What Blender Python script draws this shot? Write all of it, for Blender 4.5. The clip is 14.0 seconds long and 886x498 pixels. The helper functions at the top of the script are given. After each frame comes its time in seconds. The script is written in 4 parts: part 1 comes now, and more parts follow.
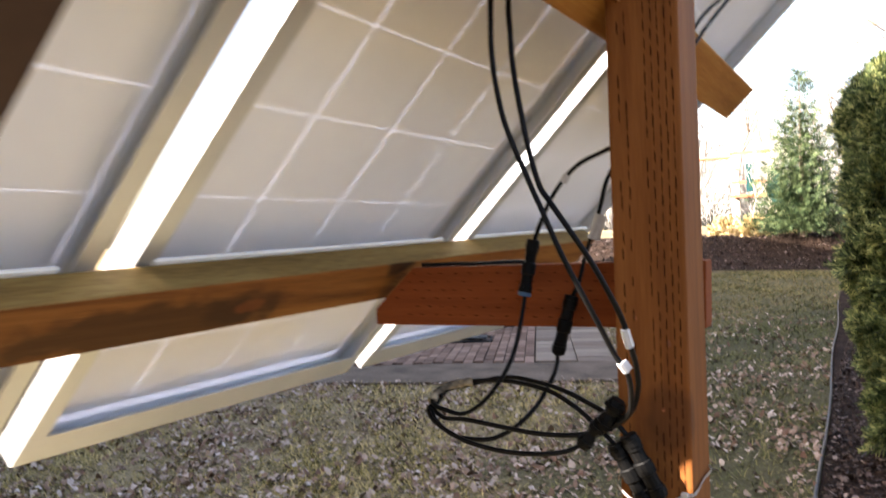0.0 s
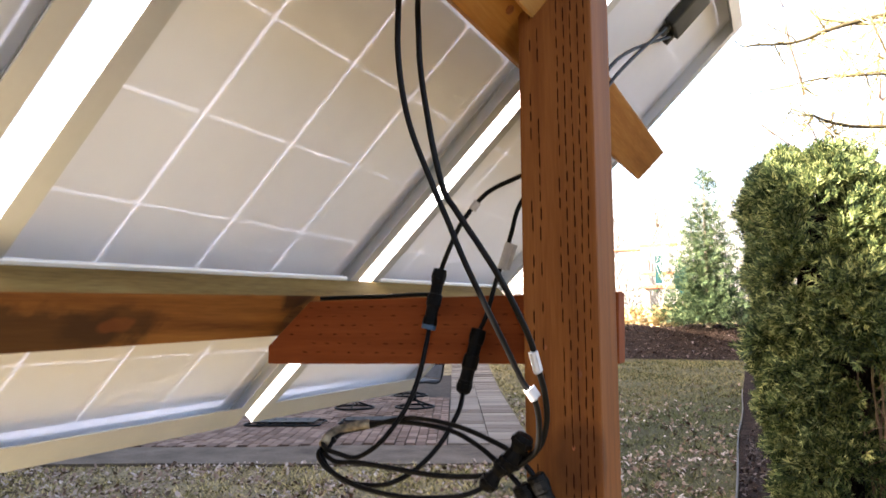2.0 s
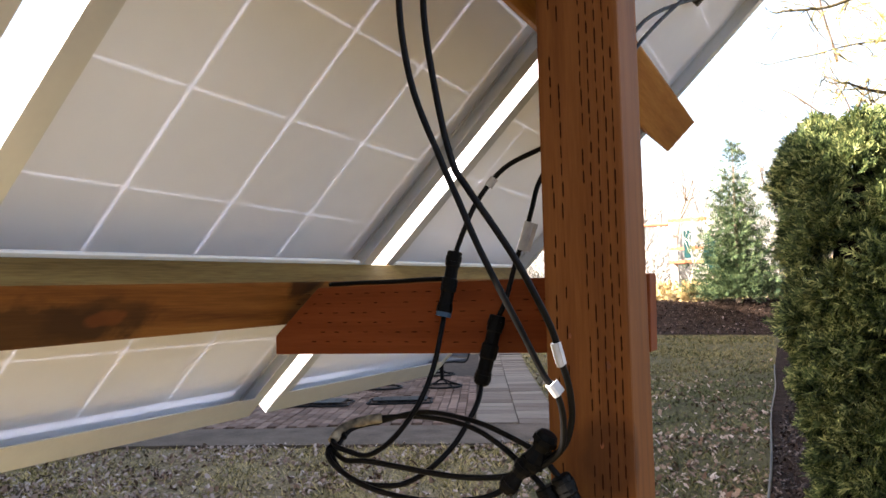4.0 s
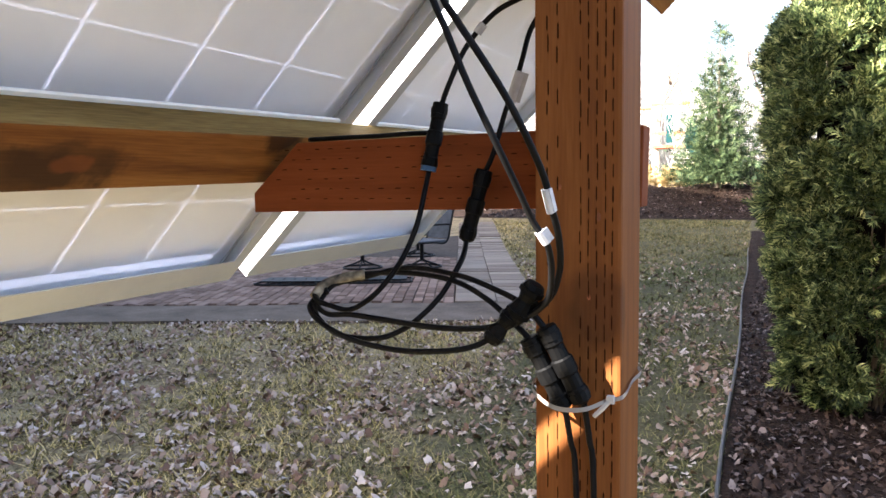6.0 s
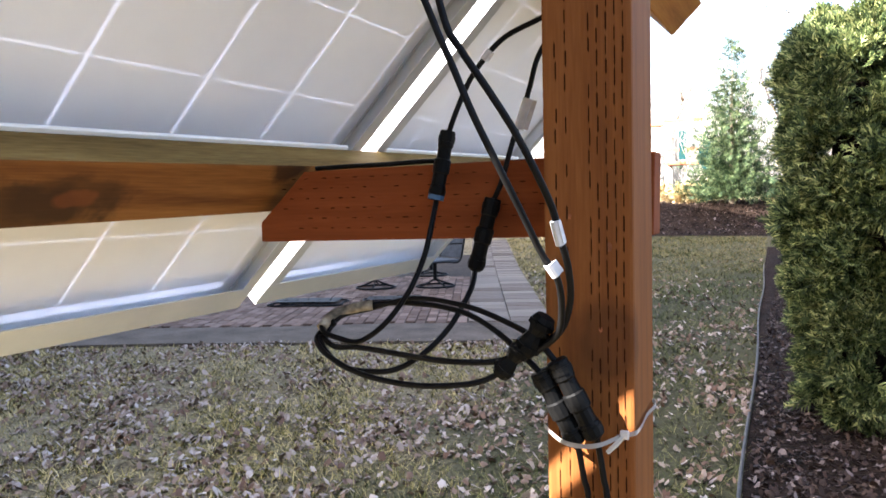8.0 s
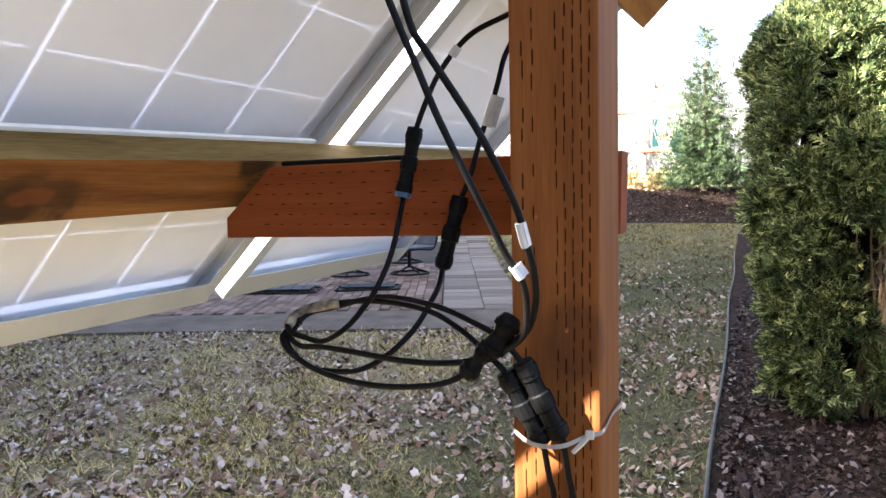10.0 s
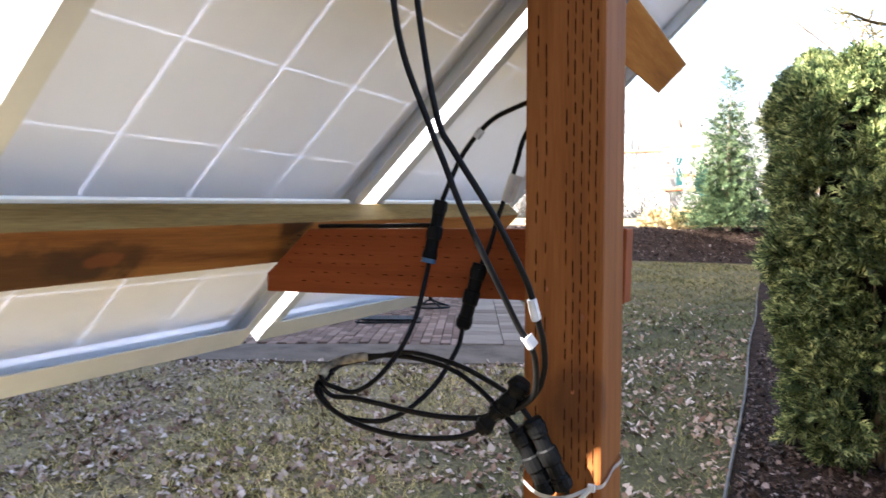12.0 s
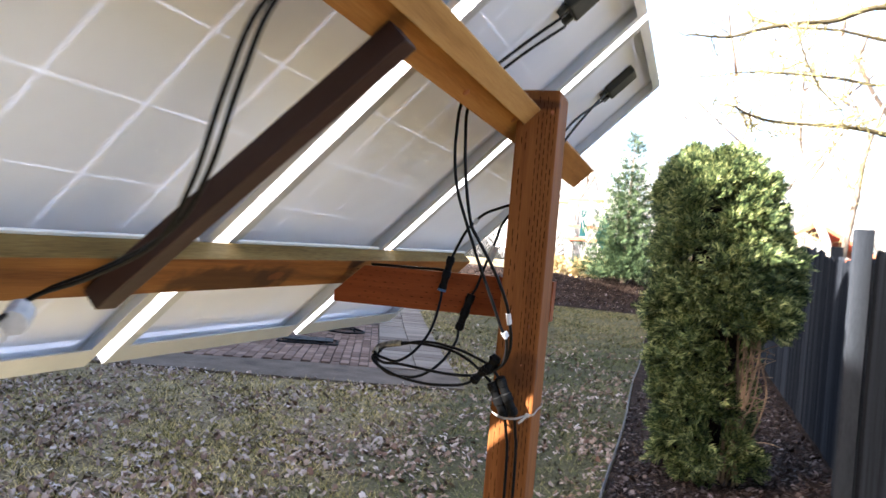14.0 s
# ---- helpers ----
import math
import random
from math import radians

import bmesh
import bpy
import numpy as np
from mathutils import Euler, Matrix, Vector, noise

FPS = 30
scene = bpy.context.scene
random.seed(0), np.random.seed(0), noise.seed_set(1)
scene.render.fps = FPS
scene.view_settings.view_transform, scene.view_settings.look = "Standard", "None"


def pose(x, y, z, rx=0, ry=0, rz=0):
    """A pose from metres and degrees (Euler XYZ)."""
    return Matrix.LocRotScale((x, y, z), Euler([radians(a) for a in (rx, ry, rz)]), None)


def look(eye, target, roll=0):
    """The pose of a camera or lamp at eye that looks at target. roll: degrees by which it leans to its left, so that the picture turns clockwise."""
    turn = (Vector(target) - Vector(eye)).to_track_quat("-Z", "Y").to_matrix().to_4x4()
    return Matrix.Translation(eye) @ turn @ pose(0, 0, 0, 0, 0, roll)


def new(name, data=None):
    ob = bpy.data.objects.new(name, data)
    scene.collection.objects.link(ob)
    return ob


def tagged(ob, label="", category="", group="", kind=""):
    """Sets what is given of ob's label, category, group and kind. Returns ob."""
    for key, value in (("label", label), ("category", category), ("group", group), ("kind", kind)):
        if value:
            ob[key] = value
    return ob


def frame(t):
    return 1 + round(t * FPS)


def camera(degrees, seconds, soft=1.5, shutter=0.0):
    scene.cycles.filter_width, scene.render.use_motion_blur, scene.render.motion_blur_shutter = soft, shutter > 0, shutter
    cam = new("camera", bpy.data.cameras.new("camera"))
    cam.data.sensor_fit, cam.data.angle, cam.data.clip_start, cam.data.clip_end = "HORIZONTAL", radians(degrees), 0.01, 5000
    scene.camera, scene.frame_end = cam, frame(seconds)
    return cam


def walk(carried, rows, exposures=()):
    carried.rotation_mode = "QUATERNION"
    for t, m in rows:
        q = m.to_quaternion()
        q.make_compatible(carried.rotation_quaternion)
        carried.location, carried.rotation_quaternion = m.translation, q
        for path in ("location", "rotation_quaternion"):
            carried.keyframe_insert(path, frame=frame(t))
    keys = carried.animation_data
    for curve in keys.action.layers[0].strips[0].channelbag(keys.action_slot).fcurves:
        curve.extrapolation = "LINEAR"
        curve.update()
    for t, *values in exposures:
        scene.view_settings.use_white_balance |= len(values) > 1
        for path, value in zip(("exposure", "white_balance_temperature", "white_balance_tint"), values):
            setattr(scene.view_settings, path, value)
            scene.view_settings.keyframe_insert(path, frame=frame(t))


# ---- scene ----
cam = camera(60.5, 14.0, shutter=0.5)
PATH = [
    (0, (0.015, 0.02, 1.246), (-0.989, 1.75, 1.212), -2.2),
    (0.5, (0.003, 0.172, 1.214), (-0.96, 1.918, 1.067), -2.0),
    (1, (-0.036, 0.186, 1.143), (-0.903, 1.981, 0.981), -0.9),
    (1.5, (-0.021, 0.136, 1.135), (-0.87, 1.944, 1.037), -0.9),
    (2, (-0.004, 0.098, 1.169), (-0.809, 1.92, 1.353), -0.5),
    (2.2, (-0.009, 0.097, 1.181), (-0.862, 1.897, 1.356), 0.2),
    (4.3, (-0.024, 0.186, 1.177), (-0.894, 1.985, 1.276), -1.6),
    (4.5, (-0.027, 0.193, 1.172), (-0.904, 1.989, 1.234), -1.6),
    (5, (-0.039, 0.2, 1.151), (-0.921, 1.993, 1.076), -1.3),
    (5.5, (-0.042, 0.197, 1.145), (-0.891, 2.002, 0.995), -1.4),
    (6, (-0.041, 0.198, 1.143), (-0.867, 2.011, 0.966), -0.8),
    (6.5, (-0.042, 0.199, 1.144), (-0.897, 2.001, 0.988), -0.3),
    (7, (-0.043, 0.202, 1.145), (-0.947, 1.981, 1.01), -1.1),
    (7.5, (-0.037, 0.21, 1.158), (-0.901, 2.011, 1.065), -1.5),
    (8, (-0.042, 0.215, 1.155), (-0.901, 2.017, 1.027), -1.4),
    (8.2, (-0.042, 0.223, 1.154), (-0.893, 2.027, 1.007), -1.3),
    (10.5, (-0.036, 0.226, 1.174), (-0.825, 2.056, 1.007), -1.1),
    (11, (-0.036, 0.217, 1.182), (-0.838, 2.043, 1.033), -0.1),
    (11.5, (-0.03, 0.186, 1.198), (-0.85, 2.007, 1.101), 0.3),
    (12, (0.0, 0.144, 1.214), (-0.852, 1.952, 1.131), 0.2),
    (12.5, (0.012, 0.055, 1.23), (-1.028, 1.762, 1.165), 2.5),
    (13, (0.037, -0.088, 1.238), (-0.738, 1.756, 1.21), 2.0),
    (13.2, (0.05, -0.166, 1.252), (-0.688, 1.693, 1.248), 2.7),
    (13.5, (0.068, -0.297, 1.256), (-0.627, 1.579, 1.239), 3.3),
    (14, (0.1, -0.612, 1.241), (-0.527, 1.287, 1.253), 5.2),
]
walk(cam, [(t, look(eye, target, roll)) for t, eye, target, roll in PATH],
     exposures=[(0.0, 3.47, 6780, 15), (0.5, 3.49, 6780, 15), (1.5, 3.54, 6780, 15), (2.0, 3.72, 6780, 15), (2.2, 3.66, 6780, 15), (4.3, 3.14, 6680, 14), (4.5, 3.04, 6630, 14), (5.0, 2.94, 6580, 13), (5.5, 3.36, 6380, 13), (6.5, 3.7, 6180, 13), (8.0, 3.76, 6080, 13), (11.0, 3.78, 6030, 13), (14.0, 3.56, 5980, 12)])

# ---- world, sun, exposure ----
G = -0.08          # lawn level
SUN = Vector((-0.41, -0.40, 0.40)).normalized()
world = bpy.data.worlds.new("sky")
scene.world = world
world.use_nodes = True
wn = world.node_tree.nodes
sky = wn.new("ShaderNodeTexSky")
sky.sky_type = "NISHITA"
sky.sun_disc = False
sky.sun_elevation = math.asin(SUN.z)
sky.sun_rotation = radians(225)
sky.dust_density = 5.0
sky.ozone_density = 0.3
sky.air_density = 1.0
wn["Background"].inputs["Strength"].default_value = 0.082
world.node_tree.links.new(sky.outputs[0], wn["Background"].inputs["Color"])
sun_data = bpy.data.lights.new("sun", "SUN")
sun_data.energy, sun_data.angle, sun_data.color = 5.0, radians(0.6), (1.0, 0.93, 0.82)
sun = new("sun", sun_data)
sun.matrix_world = look(SUN * 30, (0, 0, 0))


# ---- materials ----
def ramp_mat(name, colours, scale=8.0, rough=0.7, bump=0.2, stretch=(1, 1, 1), fine=60.0, fine_amt=0.35, metal=0.0, island=0.0, per_object=0.0, spec=0.3, translucent=0.0, bump_dist=0.01):
    m = bpy.data.materials.new(name)
    m.use_nodes = True
    nt = m.node_tree
    n, l = nt.nodes, nt.links
    b = n["Principled BSDF"]
    co = n.new("ShaderNodeTexCoord")
    mp = n.new("ShaderNodeMapping")
    mp.inputs["Scale"].default_value = stretch
    l.new(co.outputs["Object"], mp.inputs["Vector"])
    n1 = n.new("ShaderNodeTexNoise")
    n1.inputs["Scale"].default_value, n1.inputs["Detail"].default_value = scale, 6
    n2 = n.new("ShaderNodeTexNoise")
    n2.inputs["Scale"].default_value, n2.inputs["Detail"].default_value = fine, 4
    l.new(mp.outputs[0], n1.inputs["Vector"])
    l.new(mp.outputs[0], n2.inputs["Vector"])
    mix = n.new("ShaderNodeMix")
    mix.inputs["Factor"].default_value = fine_amt
    l.new(n1.outputs["Fac"], mix.inputs["A"])
    l.new(n2.outputs["Fac"], mix.inputs["B"])
    fac = mix.outputs["Result"]
    if island or per_object:
        if island:
            g = n.new("ShaderNodeNewGeometry")
            out, amt = g.outputs["Random Per Island"], island
        else:
            g = n.new("ShaderNodeObjectInfo")
            out, amt = g.outputs["Random"], per_object
        mx = n.new("ShaderNodeMix")
        mx.inputs["Factor"].default_value = amt
        l.new(fac, mx.inputs["A"])
        l.new(out, mx.inputs["B"])
        fac = mx.outputs["Result"]
    r = n.new("ShaderNodeValToRGB")
    els = r.color_ramp.elements
    while len(els) < len(colours):
        els.new(0.5)
    lo, hi = (0.0, 1.0) if island > 0.6 or per_object > 0.6 else (0.32, 0.68)
    for i, c in enumerate(colours):
        els[i].position = lo + (hi - lo) * i / max(1, len(colours) - 1)
        els[i].color = (*c, 1)
    l.new(fac, r.inputs[0])
    l.new(r.outputs[0], b.inputs["Base Color"])
    b.inputs["Roughness"].default_value = rough
    b.inputs["Metallic"].default_value = metal
    b.inputs["Specular IOR Level"].default_value = spec
    if bump:
        bp = n.new("ShaderNodeBump")
        bp.inputs["Strength"].default_value, bp.inputs["Distance"].default_value = bump, bump_dist
        l.new(mix.outputs["Result"], bp.inputs["Height"])
        l.new(bp.outputs[0], b.inputs["Normal"])
    if translucent:
        t = n.new("ShaderNodeBsdfTranslucent")
        l.new(r.outputs[0], t.inputs["Color"])
        ms = n.new("ShaderNodeMixShader")
        ms.inputs[0].default_value = translucent
        l.new(b.outputs[0], ms.inputs[1])
        l.new(t.outputs[0], ms.inputs[2])
        l.new(ms.outputs[0], n["Material Output"].inputs["Surface"])
    return m


M_POST = ramp_mat("stained_fir", [(0.105, 0.034, 0.009), (0.15, 0.052, 0.0125), (0.19, 0.072, 0.019)], 5, 0.72, 0.2, (9, 9, 0.55), 45, 0.3, spec=0.12, bump_dist=0.002)
M_BOARD = ramp_mat("stained_board", [(0.115, 0.026, 0.006), (0.15, 0.036, 0.009), (0.18, 0.048, 0.013)], 5, 0.7, 0.2, (0.55, 9, 9), 45, 0.3, spec=0.12, bump_dist=0.002)
M_BEAM = ramp_mat("weathered_beam", [(0.07, 0.022, 0.005), (0.15, 0.056, 0.012), (0.22, 0.098, 0.024)], 4, 0.65, 0.25, (9, 0.5, 9), 40, 0.3, spec=0.15, bump_dist=0.003)
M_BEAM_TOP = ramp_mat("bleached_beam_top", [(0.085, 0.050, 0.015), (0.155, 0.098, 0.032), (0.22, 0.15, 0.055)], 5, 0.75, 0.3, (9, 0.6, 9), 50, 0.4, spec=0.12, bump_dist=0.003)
M_STRIP = ramp_mat("lit_edge_white", [(0.78, 0.77, 0.74), (0.86, 0.85, 0.83)], 30, 0.5, 0.05)
M_MOSS = ramp_mat("mossy_twigs", [(0.10, 0.085, 0.035), (0.20, 0.17, 0.07), (0.30, 0.25, 0.12)], 6, 0.9, 0.3, spec=0.1)
M_DARKBARK = ramp_mat("dark_brown_bark", [(0.035, 0.028, 0.016), (0.085, 0.068, 0.035)], 12, 0.9, 0.5, (4, 4, 1), spec=0.1)
M_UPPER = ramp_mat("golden_beam", [(0.17, 0.066, 0.013), (0.25, 0.105, 0.024), (0.32, 0.155, 0.043)], 4, 0.58, 0.25, (9, 0.5, 9), 40, 0.3, spec=0.15, bump_dist=0.003)
M_CLEAT = ramp_mat("pale_fir", [(0.24, 0.12, 0.035), (0.33, 0.18, 0.06), (0.40, 0.24, 0.09)], 4, 0.6, 0.25, (9, 0.5, 9), 40, 0.3, bump_dist=0.003)
M_KNOT = ramp_mat("dark_knot", [(0.06, 0.018, 0.006), (0.16, 0.05, 0.015), (0.30, 0.09, 0.03)], 30, 0.6, 0.2)
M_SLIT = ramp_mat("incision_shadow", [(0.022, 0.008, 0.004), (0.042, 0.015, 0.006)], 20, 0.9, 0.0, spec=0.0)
M_RAFTER = ramp_mat("dark_brown_paint", [(0.022, 0.0088, 0.0062), (0.036, 0.015, 0.0105)], 6, 0.5, 0.15, (1, 1, 1), 80)
M_FRAME = ramp_mat("anodised_frame", [(0.58, 0.60, 0.63), (0.67, 0.69, 0.71)], 9, 0.38, 0.04, (1, 1, 1), 120, 0.2, metal=0.7, spec=0.5)
# blue in this base colour stands in for skylight on the underside
M_SHEET = ramp_mat("sky_tinted_backsheet", [(0.77, 0.80, 0.90), (0.83, 0.86, 0.95)], 3, 0.35, 0.03, (1, 1, 1), 25, 0.25, spec=0.4, translucent=0.14, bump_dist=0.004)
M_CELL = ramp_mat("blue_silicon", [(0.008, 0.015, 0.05), (0.015, 0.03, 0.09)], 12, 0.3, 0.0)
M_BLACK = ramp_mat("black_cable", [(0.003, 0.003, 0.0035), (0.008, 0.0075, 0.0075)], 40, 0.5, 0.1, fine=300, spec=0.09, bump_dist=0.001)
M_DUSTY = ramp_mat("dusty_cable", [(0.02, 0.018, 0.015), (0.16, 0.13, 0.09), (0.36, 0.31, 0.22)], 60, 0.8, 0.2, bump_dist=0.001)
M_PLUG = ramp_mat("black_plastic", [(0.002, 0.002, 0.0022), (0.005, 0.005, 0.0052)], 30, 0.5, 0.1, spec=0.08, bump_dist=0.001)
M_BLUE = ramp_mat("blue_seal", [(0.03, 0.07, 0.14), (0.045, 0.10, 0.19)], 30, 0.4, 0.0)
M_TAG = ramp_mat("white_tag", [(0.38, 0.38, 0.40), (0.52, 0.52, 0.53)], 60, 0.4, 0.05)
M_TIE = ramp_mat("white_nylon", [(0.36, 0.34, 0.32), (0.48, 0.46, 0.44)], 40, 0.4, 0.05)
M_JBOX = ramp_mat("junction_plastic", [(0.012, 0.012, 0.011), (0.03, 0.03, 0.024)], 20, 0.5, 0.05)
M_LAWN = ramp_mat("lawn_soil", [(0.030, 0.022, 0.013), (0.105, 0.080, 0.043), (0.19, 0.155, 0.092), (0.125, 0.11, 0.055)], 2.2, 0.95, 1.0, (1, 1, 1), 34, 0.62, spec=0.1, bump_dist=0.05)
M_BLADE = ramp_mat("winter_grass", [(0.026, 0.023, 0.006), (0.092, 0.082, 0.018), (0.195, 0.155, 0.046), (0.32, 0.245, 0.095), (0.43, 0.34, 0.155)], 2.6, 0.8, 0.0, island=0.5, spec=0.1)
M_LEAF = ramp_mat("dead_leaf", [(0.040, 0.017, 0.009), (0.095, 0.050, 0.028), (0.165, 0.110, 0.075), (0.30, 0.245, 0.205), (0.47, 0.42, 0.39)], 4, 0.5, 0.1, fine=60, island=0.62, spec=0.2)
M_LITTER = ramp_mat("brown_litter", [(0.008, 0.004, 0.0025), (0.020, 0.011, 0.007), (0.042, 0.026, 0.019), (0.24, 0.205, 0.195)], 4, 0.6, 0.1, fine=60, island=0.65, spec=0.15)
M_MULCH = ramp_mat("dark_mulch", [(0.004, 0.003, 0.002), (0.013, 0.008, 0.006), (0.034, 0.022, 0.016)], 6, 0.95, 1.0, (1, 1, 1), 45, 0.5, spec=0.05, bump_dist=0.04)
M_CONC = ramp_mat("worn_concrete", [(0.040, 0.030, 0.022), (0.078, 0.061, 0.046), (0.115, 0.094, 0.073)], 3.5, 0.9, 0.4, (1, 1, 1), 60, 0.4, spec=0.1, bump_dist=0.004)
M_SLAB = ramp_mat("path_slab", [(0.085, 0.068, 0.053), (0.125, 0.103, 0.083), (0.165, 0.140, 0.115)], 5, 0.9, 0.35, (1, 1, 1), 60, 0.4, per_object=0.4, spec=0.1, bump_dist=0.004)
M_BRICK = ramp_mat("patio_brick", [(0.080, 0.052, 0.039), (0.120, 0.080, 0.061), (0.160, 0.112, 0.088)], 9, 0.9, 0.3, spec=0.1, fine=80, per_object=0.5)
M_BRICK2 = ramp_mat("patio_brick_far", [(0.080, 0.052, 0.039), (0.120, 0.080, 0.061), (0.160, 0.112, 0.088)], 9, 0.9, 0.3, spec=0.1, fine=80, island=0.5)
M_JOINT = ramp_mat("brick_joint", [(0.022, 0.017, 0.013), (0.05, 0.039, 0.03)], 12, 0.95, 0.3, spec=0.1)
M_EDGE = ramp_mat("grey_edging", [(0.025, 0.025, 0.026), (0.075, 0.074, 0.073)], 10, 0.6, 0.1, spec=0.15)
M_ARBOR = ramp_mat("arborvitae_green", [(0.016, 0.027, 0.012), (0.046, 0.070, 0.026), (0.15, 0.185, 0.065), (0.46, 0.46, 0.19)], 9, 0.6, 0.0, fine=30, island=0.3, spec=0.2, translucent=0.42)
M_STEM = ramp_mat("pale_bark", [(0.15, 0.10, 0.062), (0.30, 0.215, 0.14)], 20, 0.85, 0.4, (4, 4, 1), spec=0.1)
M_SPRUCE = ramp_mat("spruce_needles", [(0.013, 0.026, 0.012), (0.036, 0.058, 0.026), (0.085, 0.11, 0.048)], 3, 0.6, 0.0, island=0.5, spec=0.1, translucent=0.18)
M_BARK = ramp_mat("grey_bark", [(0.10, 0.075, 0.055), (0.22, 0.17, 0.13)], 12, 0.9, 0.5, (4, 4, 1))
M_BIRCH = ramp_mat("pale_trunk", [(0.34, 0.28, 0.22), (0.52, 0.46, 0.40)], 6, 0.85, 0.4, (3, 3, 1))
M_FENCE = ramp_mat("weathered_fence", [(0.010, 0.011, 0.013), (0.018, 0.020, 0.024), (0.032, 0.035, 0.041)], 4, 0.9, 0.4, (6, 6, 0.6), 40, 0.4, per_object=0.35, spec=0.0, bump_dist=0.004)
M_IRON = ramp_mat("black_iron", [(0.006, 0.006, 0.0065), (0.015, 0.015, 0.015)], 20, 0.6, 0.1, spec=0.08)
M_CUSH = ramp_mat("grey_sling", [(0.035, 0.04, 0.048), (0.07, 0.078, 0.09)], 10, 0.85, 0.2)
M_TEAL = ramp_mat("teal_plastic", [(0.004, 0.026, 0.028), (0.008, 0.04, 0.043)], 5, 0.6, 0.0, spec=0.1)
M_RED = ramp_mat("red_timber", [(0.28, 0.07, 0.03), (0.38, 0.12, 0.06)], 8, 0.7, 0.2)
M_WOODS = ramp_mat("winter_woods", [(0.16, 0.15, 0.145), (0.27, 0.25, 0.235)], 0.2, 0.9, 0.0, island=0.5)
M_SHRUB = ramp_mat("golden_shrub", [(0.20, 0.13, 0.05), (0.27, 0.21, 0.085), (0.34, 0.25, 0.12)], 2, 0.7, 0.0, island=0.6)
M_BLOCKER = ramp_mat("sun_blocker_surface", [(0.27, 0.26, 0.245), (0.33, 0.32, 0.30)], 2, 0.8, 0.2)


def stain(m, spots, colour, wobble=0.5, scale=18.0):
    """Marks of another colour with an uneven outline: (centre, reach) in the thing's own metres."""
    nt = m.node_tree
    n, l = nt.nodes, nt.links
    b = n["Principled BSDF"]
    old = b.inputs["Base Color"].links[0].from_socket
    co = n.new("ShaderNodeTexCoord")
    nz = n.new("ShaderNodeTexNoise")
    nz.inputs["Scale"].default_value, nz.inputs["Detail"].default_value = scale, 5
    l.new(co.outputs["Object"], nz.inputs["Vector"])
    for c, r, amt in spots:
        mp = n.new("ShaderNodeMapping")
        mp.inputs["Location"].default_value = [-a / k for a, k in zip(c, r)]
        mp.inputs["Scale"].default_value = [1 / k for k in r]
        l.new(co.outputs["Object"], mp.inputs["Vector"])
        ln = n.new("ShaderNodeVectorMath")
        ln.operation = "LENGTH"
        l.new(mp.outputs[0], ln.inputs[0])
        ad = n.new("ShaderNodeMath")
        ad.operation = "MULTIPLY_ADD"
        l.new(nz.outputs["Fac"], ad.inputs[0])
        ad.inputs[1].default_value = -2 * wobble
        l.new(ln.outputs["Value"], ad.inputs[2])
        rg = n.new("ShaderNodeMapRange")
        rg.inputs["From Min"].default_value, rg.inputs["From Max"].default_value = 0.15, 0.55
        rg.inputs["To Min"].default_value, rg.inputs["To Max"].default_value = amt, 0.0
        l.new(ad.outputs[0], rg.inputs["Value"])
        mx = n.new("ShaderNodeMix")
        mx.data_type = "RGBA"
        l.new(rg.outputs[0], mx.inputs["Factor"])
        l.new(old, mx.inputs["A"])
        mx.inputs["B"].default_value = (*colour, 1)
        old = mx.outputs["Result"]
    l.new(old, b.inputs["Base Color"])


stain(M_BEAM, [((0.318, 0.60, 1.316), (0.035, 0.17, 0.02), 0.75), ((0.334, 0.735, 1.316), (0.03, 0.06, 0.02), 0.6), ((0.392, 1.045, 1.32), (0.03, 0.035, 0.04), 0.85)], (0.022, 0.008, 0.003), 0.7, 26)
stain(M_BEAM, [((0.332, 0.742, 1.316), (0.012, 0.02, 0.02), 0.35)], (0.20, 0.055, 0.014), 0.7, 40)
# the lawn beside the mulch bed is greener and darker
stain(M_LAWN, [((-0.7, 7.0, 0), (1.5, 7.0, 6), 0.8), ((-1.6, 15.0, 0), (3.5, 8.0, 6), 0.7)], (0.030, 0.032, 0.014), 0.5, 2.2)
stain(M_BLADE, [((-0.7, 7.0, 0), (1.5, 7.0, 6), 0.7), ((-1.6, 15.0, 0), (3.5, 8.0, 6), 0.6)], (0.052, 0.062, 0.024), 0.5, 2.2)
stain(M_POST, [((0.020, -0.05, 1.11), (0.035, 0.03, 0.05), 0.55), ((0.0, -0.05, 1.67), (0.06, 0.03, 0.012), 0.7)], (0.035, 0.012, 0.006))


# ---- mesh helpers ----
def mesh_ob(name, bm, material, parent=None, label="", smooth=False):
    me = bpy.data.meshes.new(name)
    bm.to_mesh(me)
    bm.free()
    me.materials.append(material)
    if smooth:
        me.polygons.foreach_set("use_smooth", [True] * len(me.polygons))
    ob = new(name, me)
    if parent is not None:
        ob.parent = parent
    if label:
        ob["label"] = label
    return ob


def part(name, bm, material, parent, label="", smooth=False):
    return mesh_ob(name, bm, material, parent, label, smooth)


def root(name, m, label, category, group=""):
    ob = new(name)
    ob.empty_display_size = 0.05
    ob.matrix_world = m
    return tagged(ob, label, category, group)


